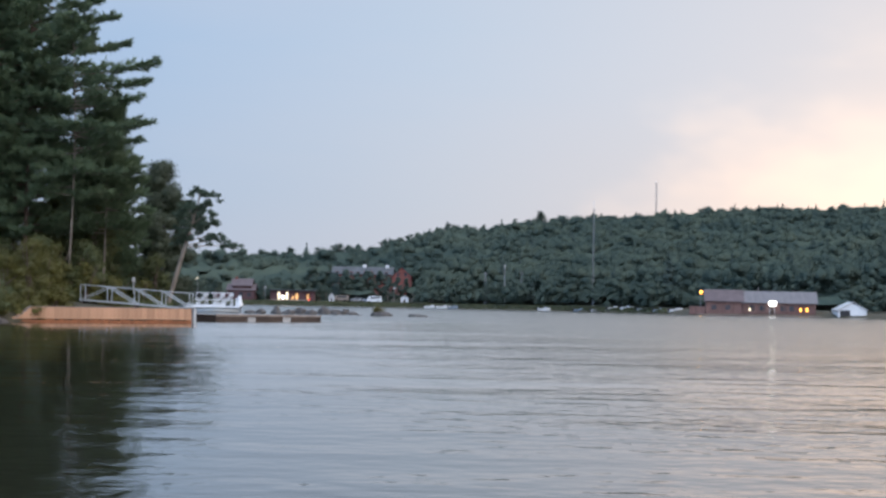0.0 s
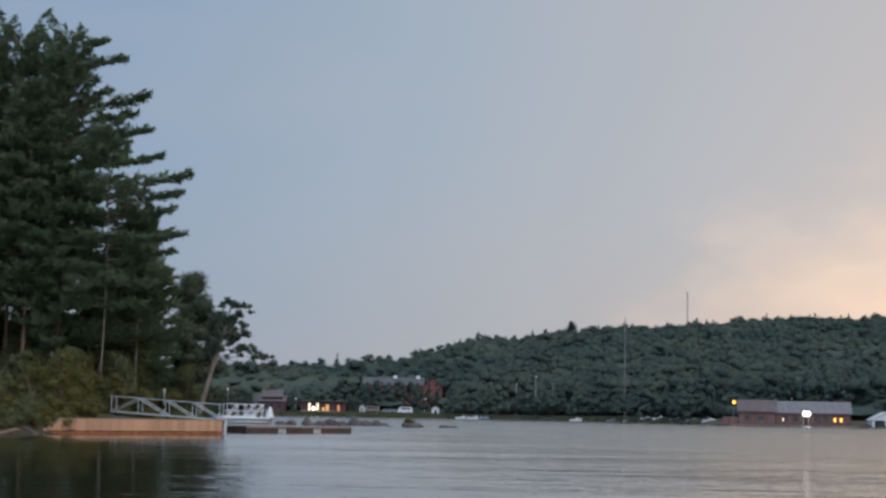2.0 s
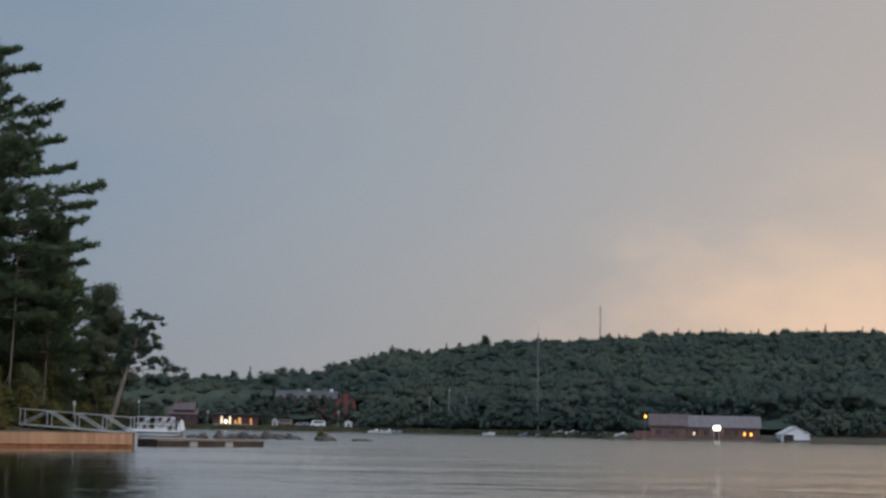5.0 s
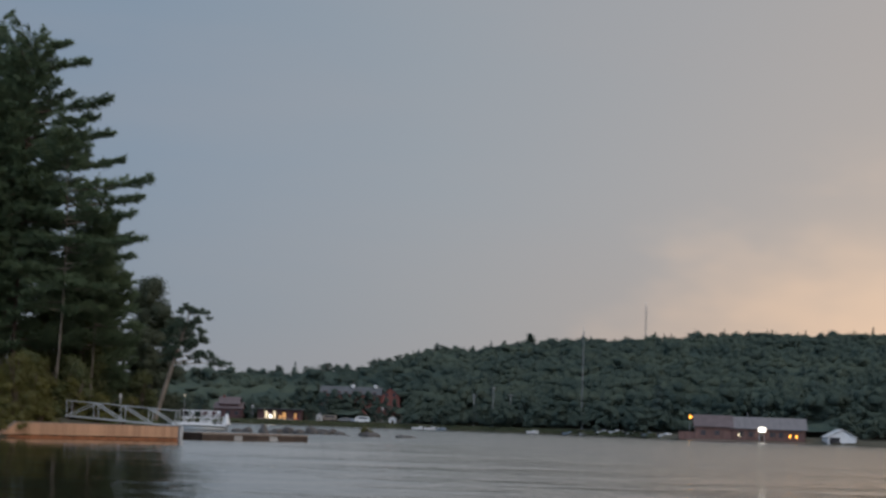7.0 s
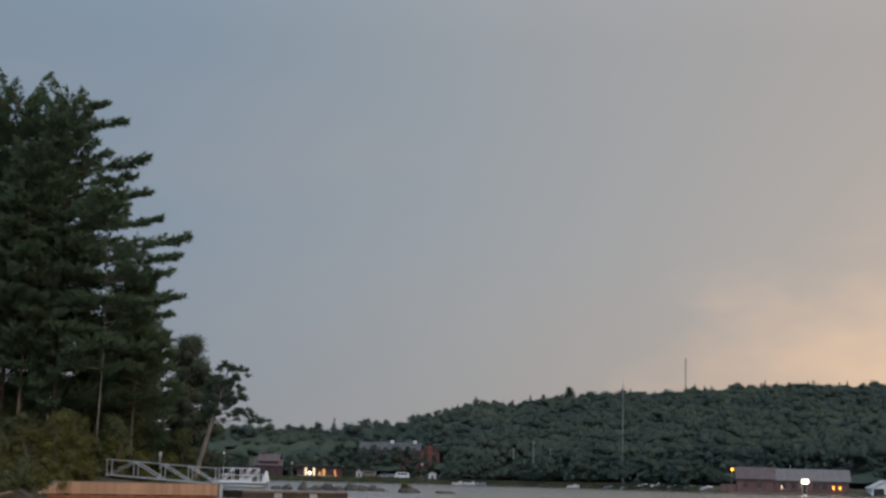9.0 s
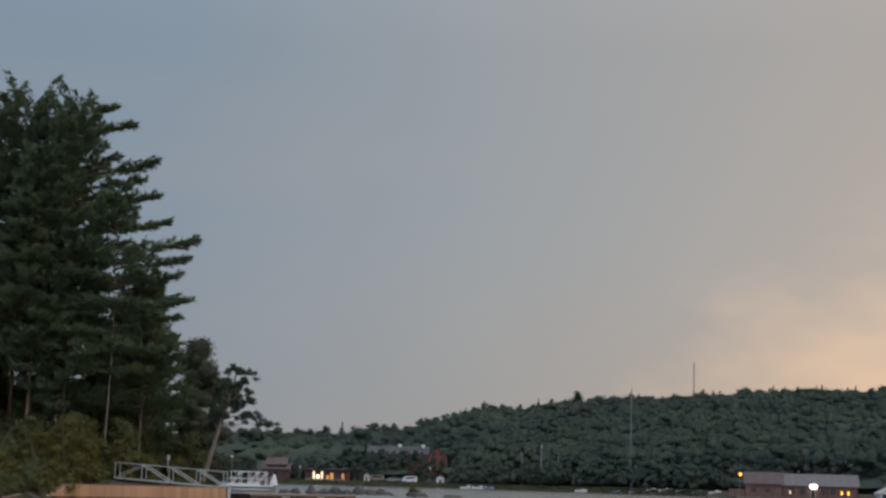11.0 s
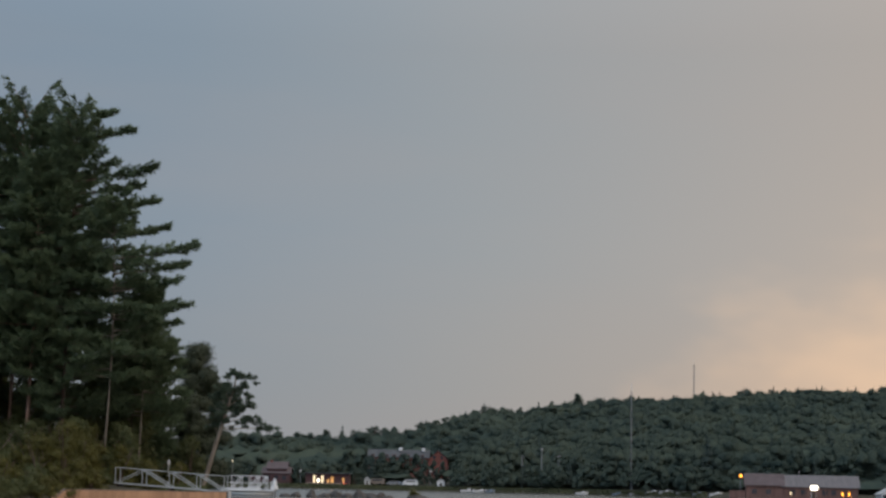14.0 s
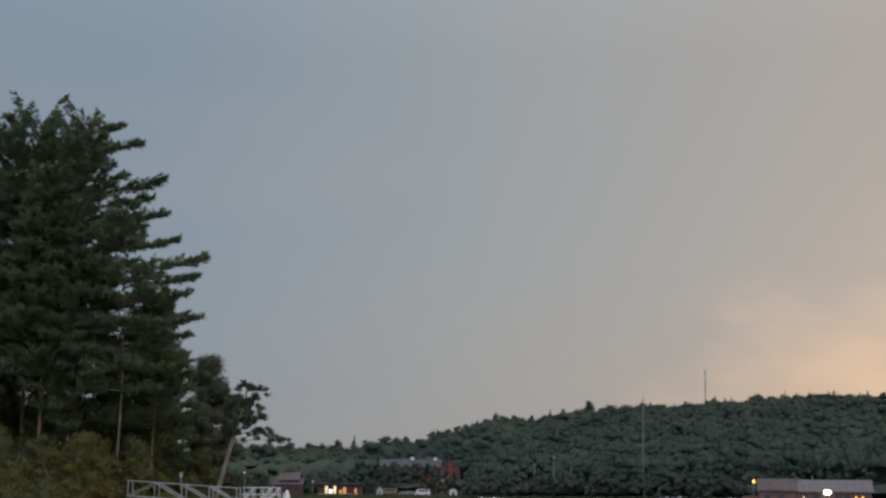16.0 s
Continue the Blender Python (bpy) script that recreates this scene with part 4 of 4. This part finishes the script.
for k, (x, y, sx, sz) in enumerate([(-24.9, 91.6, 1.5, 0.5), (-25.6, 90.2, 1.2, 0.42), (-26.3, 88.0, 1.5, 0.5), (-27.3, 85.6, 1.3, 0.45), (-28.4, 82.0, 1.6, 0.5), (-29.9, 78.0, 1.4, 0.5), (-25.2, 92.9, 1.0, 0.7), (-31.6, 73.5, 1.6, 0.5)]):
    boulder(x, y, sx, sx * 1.2, sz, 530 + k, "dark boulder at the foot of the bank", "rocks along the bank")
rng = np.random.default_rng(545)
log = bulk("driftwood_log", *gather([trunk_mesh([(0, 0, 0), (0.05, 0, 0.6), (0.0, 0.05, 1.3), (-0.06, 0.02, 1.9), (0.02, 0, 2.3)], [0.17, 0.19, 0.16, 0.15, 0.07]), stick((0, 0, 1.2), (0.5, 0.2, 1.9), 0.06, 0.02)]), BARK)
log.matrix_basis = pose(-25.0, 86.9, 0.10, 0, 84, 62) @ Matrix.Diagonal((0.7, 0.7, 0.7, 1))
tagged(log, "pale driftwood log lying at the foot of the bank", "log")
# grass along the bank and the village shore
rng = np.random.default_rng(550)
P = []
for k in range(9000):
    y = rng.uniform(78, 108)
    x = float(np.interp(y, POINT_Y, POINT_X)) - abs(rng.normal()) * 1.6 - 0.35
    P.append((x, y, float(height(x, y))))
P = np.array([p for p in P if p[2] > 0.2 and not 93.5 < p[1] < 104])
V = blades(rng, P, unit(rng.normal(size=P.shape) * 0.25 + (0, 0, 1)), rng.uniform(0.25, 0.7, len(P)), rng.uniform(0.02, 0.04, len(P)))
tagged(bulk("bank_grass", V, tris(V), LEAVES), "tufts of green grass along the bank", "grass", kind="stuff")
P = []
for k in range(14000):
    x = rng.uniform(-90, 56)
    y = float(np.interp(x, SHORE_X, SHORE_Y)) + rng.uniform(1.0, 14.0)
    P.append((x, y, float(height(x, y))))
P = np.array([p for p in P if p[2] > 0.05])
V = blades(rng, P, unit(rng.normal(size=P.shape) * 0.3 + (0, 0, 1)), rng.uniform(0.3, 0.8, len(P)), rng.uniform(0.12, 0.3, len(P)))
tagged(bulk("shore_grass", V, tris(V), REEDS), "rough grass along the far shore", "grass", kind="stuff")

post = thing("marker_post", pose(-21.0, 112.1, float(height(-21.0, 112.1)) - 0.1), "pale post standing behind the gangway", "post")
part("pole", tube(bmesh.new(), (0, 0, 0), (0, 0, 2.0), 0.06), ALUMINIUM, post)
part("cap", soften(box(bmesh.new(), (0, 0, 2.0), (0.16, 0.16, 0.3)), 0.02), WHITE, post)


# ---- buildings on the far shore ----
def opening(ob, x, z, wide, high, y, mat, name="window", trim=None):
    """A framed pane in a wall that faces the lake."""
    w_ = part(name, box(bmesh.new(), (x, y - 0.02, z), (wide + 0.22, 0.10, high + 0.22)), trim or WHITE, ob)
    part("pane" if name == "window" else "panel", box(bmesh.new(), (x, y - 0.06, z), (wide, 0.06, high)), mat, w_)
    if name == "window":
        part("mullion", box(bmesh.new(), (x, y - 0.09, z), (0.07, 0.05, high)), trim or WHITE, w_)


def gable(ob, x0, x1, deep, eave, ridge, wall_mat, roof_mat, along=True, over=0.5, y0=0.0):
    """Walls and roof of a gabled block; along: the ridge runs with x."""
    bm = bmesh.new()
    y1 = y0 + deep
    if along:
        prof = [(y0, -0.6), (y1, -0.6), (y1, eave), ((y0 + y1) / 2, ridge - 0.12), (y0, eave)]
        a = [bm.verts.new((x0, p, q)) for p, q in prof]
        b = [bm.verts.new((x1, p, q)) for p, q in prof]
    else:
        prof = [(x0, -0.6), (x1, -0.6), (x1, eave), ((x0 + x1) / 2, ridge - 0.12), (x0, eave)]
        a = [bm.verts.new((p, y0, q)) for p, q in prof]
        b = [bm.verts.new((p, y1, q)) for p, q in prof]
    bm.faces.new(a)
    bm.faces.new(b[::-1])
    for k in range(5):
        bm.faces.new((a[k], a[(k + 1) % 5], b[(k + 1) % 5], b[k]))
    bmesh.ops.recalc_face_normals(bm, faces=bm.faces[:])
    part("wall", bm, wall_mat, ob)
    bm = bmesh.new()
    t = 0.16
    if along:
        m, k = (y0 + y1) / 2, (ridge - eave) / (deep / 2)
        for s, ye in ((1, y0 - over), (-1, y1 + over)):
            beam_points = [(ye, eave - over * k), (m, ridge), (m, ridge + t), (ye, eave - over * k + t)]
            a = [bm.verts.new((x0 - over, p, q)) for p, q in beam_points]
            b = [bm.verts.new((x1 + over, p, q)) for p, q in beam_points]
            bm.faces.new(a)
            bm.faces.new(b[::-1])
            for j in range(4):
                bm.faces.new((a[j], a[(j + 1) % 4], b[(j + 1) % 4], b[j]))
    else:
        m, k = (x0 + x1) / 2, (ridge - eave) / ((x1 - x0) / 2)
        for s, xe in ((1, x0 - over), (-1, x1 + over)):
            beam_points = [(xe, eave - over * k), (m, ridge), (m, ridge + t), (xe, eave - over * k + t)]
            a = [bm.verts.new((p, y0 - over, q)) for p, q in beam_points]
            b = [bm.verts.new((p, y1 + over, q)) for p, q in beam_points]
            bm.faces.new(a)
            bm.faces.new(b[::-1])
            for j in range(4):
                bm.faces.new((a[j], a[(j + 1) % 4], b[(j + 1) % 4], b[j]))
    bmesh.ops.recalc_face_normals(bm, faces=bm.faces[:])
    return part("roof", bm, roof_mat, ob)


def boathouse():
    """The long red building by the water with the lit floodlight."""
    a, b = (62.9, 399.5, 0.45), (89.3, 396.0, 0.45)
    ob = thing("boathouse", frame_of(a, b), "long red board boathouse with a grey metal roof and lit lamps", "building")
    L = 26.6
    gable(ob, 0.6, 9.2, 8.5, 3.15, 5.65, BARN_RED, RED_ROOF)
    gable(ob, 9.25, L, 8.2, 2.95, 5.45, BARN_RED, ROOF)
    part("lean_to", box(bmesh.new(), (-1.4, 3.0, 0.7), (3.8, 5.0, 1.9)), BARN_RED, ob)
    deck = part("porch_deck", soften(box(bmesh.new(), (L / 2, -1.3, -0.25), (L + 3.0, 2.6, 0.22)), 0.02), DECK, ob, "timber deck along the water side")
    for k in range(14):
        x = 0.3 + k * (L - 0.6) / 13
        part("pile", box(bmesh.new(), (x, -2.4, -0.7), (0.22, 0.22, 0.9)), DARK_WOOD, deck)
    for k in range(8):
        x = 9.6 + k * (L - 10.0) / 7
        part("porch_post", box(bmesh.new(), (x, -0.5, 1.3), (0.16, 0.16, 2.7)), BARN_RED, ob)
    for x in (2.5, 5.8):
        opening(ob, x, 1.5, 1.1, 1.1, 0.0, GLASS, trim=BARN_RED)
    for x in (11.6, 14.0, 18.9, 21.0):
        opening(ob, x, 1.5, 1.2, 1.2, 0.0, GLASS, trim=BARN_RED)
    opening(ob, 16.3, 1.0, 1.0, 2.1, 0.0, DARK_WOOD, "door")
    for x in (23.0, 24.5):
        lamp = part("wall_lamp", soften(box(bmesh.new(), (x, -0.12, 1.25), (0.36, 0.20, 0.80)), 0.05), AMBER, ob, "glowing amber wall lamp")
        part("lamp_hood", box(bmesh.new(), (x, -0.16, 1.85), (0.8, 0.4, 0.1)), DARK_WOOD, lamp)
    lamp = part("floodlight", soften(box(bmesh.new(), (16.4, -0.62, 2.62), (1.75, 0.22, 1.15)), 0.35, 3), FLOOD, ob, "glaring white floodlight under the eave")
    part("lamp_bracket", box(bmesh.new(), (16.4, -0.35, 2.62), (0.3, 0.5, 0.2)), GREY_METAL, lamp)
    part("door_lamp", soften(box(bmesh.new(), (11.0, -0.1, 1.2), (0.3, 0.15, 0.8)), 0.05), LIT, ob, "small lit pane")
    part("vent_pipe", tube(bmesh.new(), (13.2, 4.1, 5.2), (13.2, 4.1, 6.6), 0.10), GREY_METAL, ob)


boathouse()


def white_shed():
    ob = thing("white_shed", pose(92.6, 387.5, 0.55, 0, 0, -4), "small white shed with a pale gabled roof and dark open door", "shed")
    gable(ob, 0.0, 6.6, 8.0, 1.35, 3.1, WHITE, FOAM, along=False, over=0.3)
    opening(ob, 1.55, 0.45, 2.4, 1.6, 0.0, DARK, "door")
    part("corner_board", box(bmesh.new(), (6.52, -0.03, 0.4), (0.14, 0.06, 1.8)), FOAM, ob)


white_shed()


def brick_block():
    ob = thing("brick_building", pose(-41.0, 612.0, float(height(-26, 612)), 0, 0, 0), "long three-storey red brick building with a grey roof", "building")
    z0 = float(height(-26, 612))
    top = 14.6 - z0
    gable(ob, 0.0, 22.0, 11.0, top - 2.6, top, BRICK, SHINGLE)
    gable(ob, 22.1, 29.2, 13.0, top - 3.2, top + 0.1, BRICK, SHINGLE, along=False, y0=-1.5, over=0.4)
    for x in (11.5, 20.0):
        part("roof_vent", soften(box(bmesh.new(), (x, 4.5, top + 0.3), (1.3, 1.3, 1.2)), 0.1), WHITE, ob, "white roof vent")
    for row in range(3):
        for k in range(8):
            opening(ob, 1.6 + k * 2.6, 1.9 + row * 2.7, 1.0, 1.4, 0.0, GLASS, trim=BRICK)
    for row in range(3):
        for k in range(2):
            opening(ob, 24.2 + k * 2.8, 1.9 + row * 2.7, 1.0, 1.4, -1.5, GLASS, trim=BRICK)


brick_block()


def red_house():
    z0 = float(height(-68, 560))
    ob = thing("maroon_house", pose(-73.0, 559.0, z0), "maroon two-storey house with a reddish hipped roof", "house")
    gable(ob, 0.0, 9.2, 8.0, 4.3 - z0 + 0.6, 5.4, MAROON, RED_ROOF, over=0.4)
    gable(ob, 1.6, 8.0, 6.0, 8.0 - z0 - 1.4, 8.6 - z0, MAROON, RED_ROOF, over=0.5, y0=1.0)
    part("porch_wall", box(bmesh.new(), (-2.2, 2.0, 1.2), (4.4, 4.0, 2.6)), MAROON, ob)
    for x in (1.8, 4.6, 7.4):
        opening(ob, x, 1.9, 1.2, 1.4, 0.0, GLASS, trim=MAROON)
    part("chimney", box(bmesh.new(), (2.6, 4.0, 8.2 - z0 + 0.4), (0.7, 0.7, 1.6)), BRICK, ob)


red_house()


for k in range(7):
    x = -46.0 + k * 4.1 + rng_bush.uniform(-0.8, 0.8)
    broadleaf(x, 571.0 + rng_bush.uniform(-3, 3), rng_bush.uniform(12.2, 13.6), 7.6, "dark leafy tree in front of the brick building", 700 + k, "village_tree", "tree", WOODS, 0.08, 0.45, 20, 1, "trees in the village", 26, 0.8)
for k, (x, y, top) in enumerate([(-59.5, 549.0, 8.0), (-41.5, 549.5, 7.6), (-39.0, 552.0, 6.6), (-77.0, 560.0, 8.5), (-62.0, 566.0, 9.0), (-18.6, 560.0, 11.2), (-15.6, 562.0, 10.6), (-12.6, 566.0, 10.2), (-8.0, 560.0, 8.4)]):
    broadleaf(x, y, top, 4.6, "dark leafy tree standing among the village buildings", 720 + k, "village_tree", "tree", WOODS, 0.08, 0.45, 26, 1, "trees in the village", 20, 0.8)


def lit_shop():
    z0 = float(height(-49, 541))
    ob = thing("lakeside_shop", pose(-56.5, 541.5, z0), "low lakeside shop with brightly lit windows", "building")
    part("wall", box(bmesh.new(), (7.0, 4.0, 1.5), (14.2, 8.0, 4.2)), MAROON, ob)
    part("roof", soften(box(bmesh.new(), (7.0, 3.7, 3.75), (15.2, 9.4, 0.3)), 0.05), SHINGLE, ob)
    for x, wide, high, zc, mat in ((2.75, 0.75, 2.4, 1.9, LIT), (4.1, 0.8, 1.2, 1.3, LIT), (5.4, 0.75, 2.4, 1.9, LIT), (7.3, 0.8, 1.1, 1.3, LIT_AMBER), (8.6, 0.95, 2.0, 1.7, LIT_AMBER), (12.2, 0.6, 1.6, 1.7, LIT_AMBER)):
        opening(ob, x, zc, wide, high, 0.0, mat, trim=DARK_WOOD)
    part("terrace_wall", soften(box(bmesh.new(), (6.6, -3.0, 0.2), (13.0, 0.3, 1.0)), 0.04), DECK, ob, "pale low terrace wall")
    part("terrace", box(bmesh.new(), (6.6, -1.5, 0.1), (13.0, 2.7, 0.3)), CAP, ob)
    part("lamp", soften(box(bmesh.new(), (4.1, -0.3, 1.5), (0.9, 0.3, 0.9)), 0.2, 2), FLOOD, ob, "glaring white lamp")
    part("red_lamp", soften(box(bmesh.new(), (12.6, -0.4, 0.5), (0.7, 0.3, 0.6)), 0.15, 2), RED_LIGHT, ob, "small red lamp")


lit_shop()


# ---- vehicles, sheds and boats by the far water ----
def car(x, y, label, paint, tall=False, group="parked vehicles"):
    ob = thing("parked_van" if tall else "parked_car", pose(x, y, float(height(x, y)), 0, 0, random.uniform(-4, 4)), label, "van" if tall else "car", group)
    bm = bmesh.new()
    prof = [(0, 0.35), (5.0, 0.35), (5.0, 1.1), (4.7, 2.1), (0.9, 2.15), (0.1, 1.3)] if tall else [(0, 0.35), (4.5, 0.35), (4.5, 0.85), (3.9, 0.95), (3.2, 1.45), (1.4, 1.45), (0.7, 0.95), (0, 0.8)]
    a = [bm.verts.new((p, 0, q)) for p, q in prof]
    b = [bm.verts.new((p, 1.8, q)) for p, q in prof]
    bm.faces.new(a)
    bm.faces.new(b[::-1])
    for k in range(len(prof)):
        bm.faces.new((a[k], a[(k + 1) % len(prof)], b[(k + 1) % len(prof)], b[k]))
    bmesh.ops.recalc_face_normals(bm, faces=bm.faces[:])
    soften(bm, 0.07)
    part("body", bm, paint, ob)
    if tall:
        part("side_window", box(bmesh.new(), (2.7, -0.01, 1.62), (3.2, 0.06, 0.5)), GLASS, ob)
    else:
        part("side_window", box(bmesh.new(), (2.3, -0.01, 1.18), (1.7, 0.06, 0.36)), GLASS, ob)
    for wx in (0.9, 3.7):
        for wy in (0.02, 1.78):
            part("wheel", tube(bmesh.new(), (wx, wy - 0.11, 0.34), (wx, wy + 0.11, 0.34), 0.34, sides=14), TYRE, ob)


car(-25.4, 551.0, "white van parked on the far shore", WHITE, True)
car(-31.0, 552.0, "grey car parked on the far shore", GREY_METAL)
car(-36.6, 553.0, "dull grey van parked on the far shore", CAP, True)
car(-30.0, 556.5, "light blue car parked behind another", BLUE)


def hut(x, y, wide, high, label, wall_mat, roof_mat):
    z0 = float(height(x, y))
    ob = thing("small_shed", pose(x, y, z0), label, "shed", "sheds by the far water")
    gable(ob, 0, wide, wide * 1.2, high * 0.72, high, wall_mat, roof_mat, along=False, over=0.2)
    opening(ob, wide / 2, high * 0.3, wide * 0.3, high * 0.5, 0.0, DARK_WOOD, "door")


hut(-13.8, 541.0, 2.4, 2.5, "small white shed by the far water", WHITE, FOAM)
hut(-37.8, 547.0, 1.8, 3.0, "pale ticket hut beside the parked cars", FOAM, SHINGLE)
hut(34.0, 598.0, 3.4, 4.0, "pale cabin half hidden in the woods", FOAM, SHINGLE)


def motorboat(x, y, length, label, paint, turn=0.0, z=0.0):
    ob = thing("motorboat", pose(x, y, z, 0, 0, turn), label, "boat", "boats along the far shore")
    bm = bmesh.new()
    rings = []
    for k in range(9):
        q = k / 8
        half = 0.95 * (1 - max(0.0, (q - 0.45) / 0.55) ** 2.2) + 0.03
        sheer, keel = 0.72 + 0.28 * q * q, -0.22 + 0.45 * max(0, q - 0.7) / 0.3
        xx = length * q
        rings.append([bm.verts.new(p) for p in ((xx, -half, sheer), (xx, -half * 0.8, 0.08), (xx, 0, keel), (xx, half * 0.8, 0.08), (xx, half, sheer))])
    for a, b in zip(rings, rings[1:]):
        for k in range(4):
            bm.faces.new((a[k], b[k], b[k + 1], a[k + 1]))
        bm.faces.new((a[0], a[4], b[4], b[0]))
    bm.faces.new(rings[0])
    bmesh.ops.recalc_face_normals(bm, faces=bm.faces[:])
    part("hull", bm, paint, ob)
    part("windscreen", beam(bmesh.new(), (length * 0.55, 0, 0.85), (length * 0.47, 0, 1.35), 1.3, 0.04), GLASS, ob)
    part("cabin", soften(box(bmesh.new(), (length * 0.62, 0, 0.9), (length * 0.22, 1.2, 0.4)), 0.1, 2), paint, ob)
    part("outboard", soften(box(bmesh.new(), (-0.15, 0, 0.7), (0.4, 0.35, 0.8)), 0.08), DARK, ob)


for x, y, length, turn, paint, label in [(-5.8, 508.0, 4.2, 0, WHITE, "white motorboat moored by the far shore"), (-2.2, 506.0, 4.6, 8, WHITE, "white motorboat moored by the far shore"), (1.6, 504.0, 3.0, 0, BLUE, "small blue-grey boat moored by the far shore"),
                                         (27.4, 478.0, 3.6, 0, WHITE, "white boat moored alone under the trees"), (40.8, 456.0, 4.0, 0, FOAM, "pale boat moored by the far shore"), (44.6, 448.0, 3.4, 10, WHITE, "white boat moored by the far shore"),
                                         (47.2, 441.0, 3.6, -6, WHITE, "white boat moored by the far shore"), (50.4, 430.0, 3.8, 0, FOAM, "pale boat moored by the far shore"), (56.4, 411.5, 3.2, 5, WHITE, "white boat moored near the boathouse"),
                                         (36.8, 465.0, 3.2, 0, BLUE, "small blue-grey boat moored by the far shore"), (53.4, 420.0, 3.0, 0, BLUE, "small dark boat moored near the boathouse"), (-4.4, 575.0, 5.0, 0, WHITE, "white boat stored on the slope")]:
    z = float(height(x, y))
    motorboat(x, y, length, label, paint, turn, max(0.0, z))


# ---- poles, lamps and masts ----
def street_lamp(x, y, top, label, lit=None, size=0.3, r0=0.10):
    z0 = float(height(x, y)) - 0.2
    ob = thing("street_lamp", pose(x, y, z0), label, "lamp", "lamps along the far shore")
    part("pole", tube(bmesh.new(), (0, 0, 0), (0, 0, top - z0), r0, r0 * 0.7), GREY_METAL, ob)
    part("mast_tip", tube(bmesh.new(), (0, 0, top - z0), (0, 0, top - z0 + size + 0.7), 0.06, 0.04), GREY_METAL, ob)
    part("arm", tube(bmesh.new(), (0, 0, top - z0 + size), (0, -1.0, top - z0 + size), 0.05), GREY_METAL, ob)
    bm = bmesh.new()
    bmesh.ops.create_uvsphere(bm, u_segments=16, v_segments=10, radius=size, matrix=Matrix.Translation((0, -1.0, top - z0)) @ Matrix.Diagonal((1, 1, 1.05, 1)))
    part("globe", bm, lit or FOAM, ob, "glowing globe" if lit else "", True)


street_lamp(63.0, 405.0, 5.6, "tall street lamp glowing amber by the boathouse", AMBER, 0.36)
street_lamp(-81.5, 548.0, 8.5, "street lamp with a small amber light", LIT, 0.2)
street_lamp(18.9, 512.0, 13.4, "tall pale lamp post among the far trees", FOAM, 0.3, 0.17)
street_lamp(-58.6, 545.0, 5.6, "small pale lamp beside the lit shop", FOAM, 0.4)
street_lamp(-16.5, 560.0, 6.4, "small lamp beside the brick building", FOAM, 0.4)


def utility_pole(x, y, top, label, r0=0.16):
    z0 = float(height(x, y)) - 0.2
    ob = thing("utility_pole", pose(x, y, z0), label, "pole", "poles along the far shore")
    part("pole", tube(bmesh.new(), (0, 0, 0), (0, 0, top - z0), r0, r0 * 0.7), GREY_METAL, ob)
    part("crossarm", box(bmesh.new(), (0, 0, top - z0 - 0.5), (1.6, 0.12, 0.12)), GREY_METAL, ob)


utility_pole(13.2, 522.0, 11.8, "pale utility pole rising from the far trees", 0.2)
utility_pole(43.6, 479.0, 7.3, "slim pale pole by the far water", 0.1)
utility_pole(24.3, 514.0, 12.0, "slim pale pole rising from the far trees", 0.12)


def lattice_mast(x, y, top, half, label, bays, leg=0.05):
    z0 = float(height(x, y)) - 0.3
    H = top - z0
    ob = thing("radio_mast", pose(x, y, z0), label, "mast", "radio masts")
    corners = [(half * math.cos(a), half * math.sin(a)) for a in (0.5, 2.6, 4.7)]
    for cx, cy in corners:
        part("leg", tube(bmesh.new(), (cx, cy, 0), (cx, cy, H * 0.93), leg, sides=5), GREY_METAL, ob)
    bm = bmesh.new()
    for k in range(bays):
        za, zb = H * 0.93 * k / bays, H * 0.93 * (k + 1) / bays
        for j in range(3):
            (ax, ay), (bx, by) = corners[j], corners[(j + 1) % 3]
            tube(bm, (ax, ay, za), (bx, by, zb), leg * 0.6, sides=4)
            tube(bm, (ax, ay, zb), (bx, by, zb), leg * 0.6, sides=4)
    part("bracing", bm, GREY_METAL, ob)
    part("aerial", tube(bmesh.new(), (0, 0, H * 0.9), (0, 0, H), 0.06), WHITE, ob)


lattice_mast(44.3, 490.0, 32.8, 0.20, "slim pale lattice radio mast among the far trees", 26, 0.034)
lattice_mast(108.4, 847.0, 68.0, 0.40, "tall thin radio mast on the hilltop", 40, 0.06)
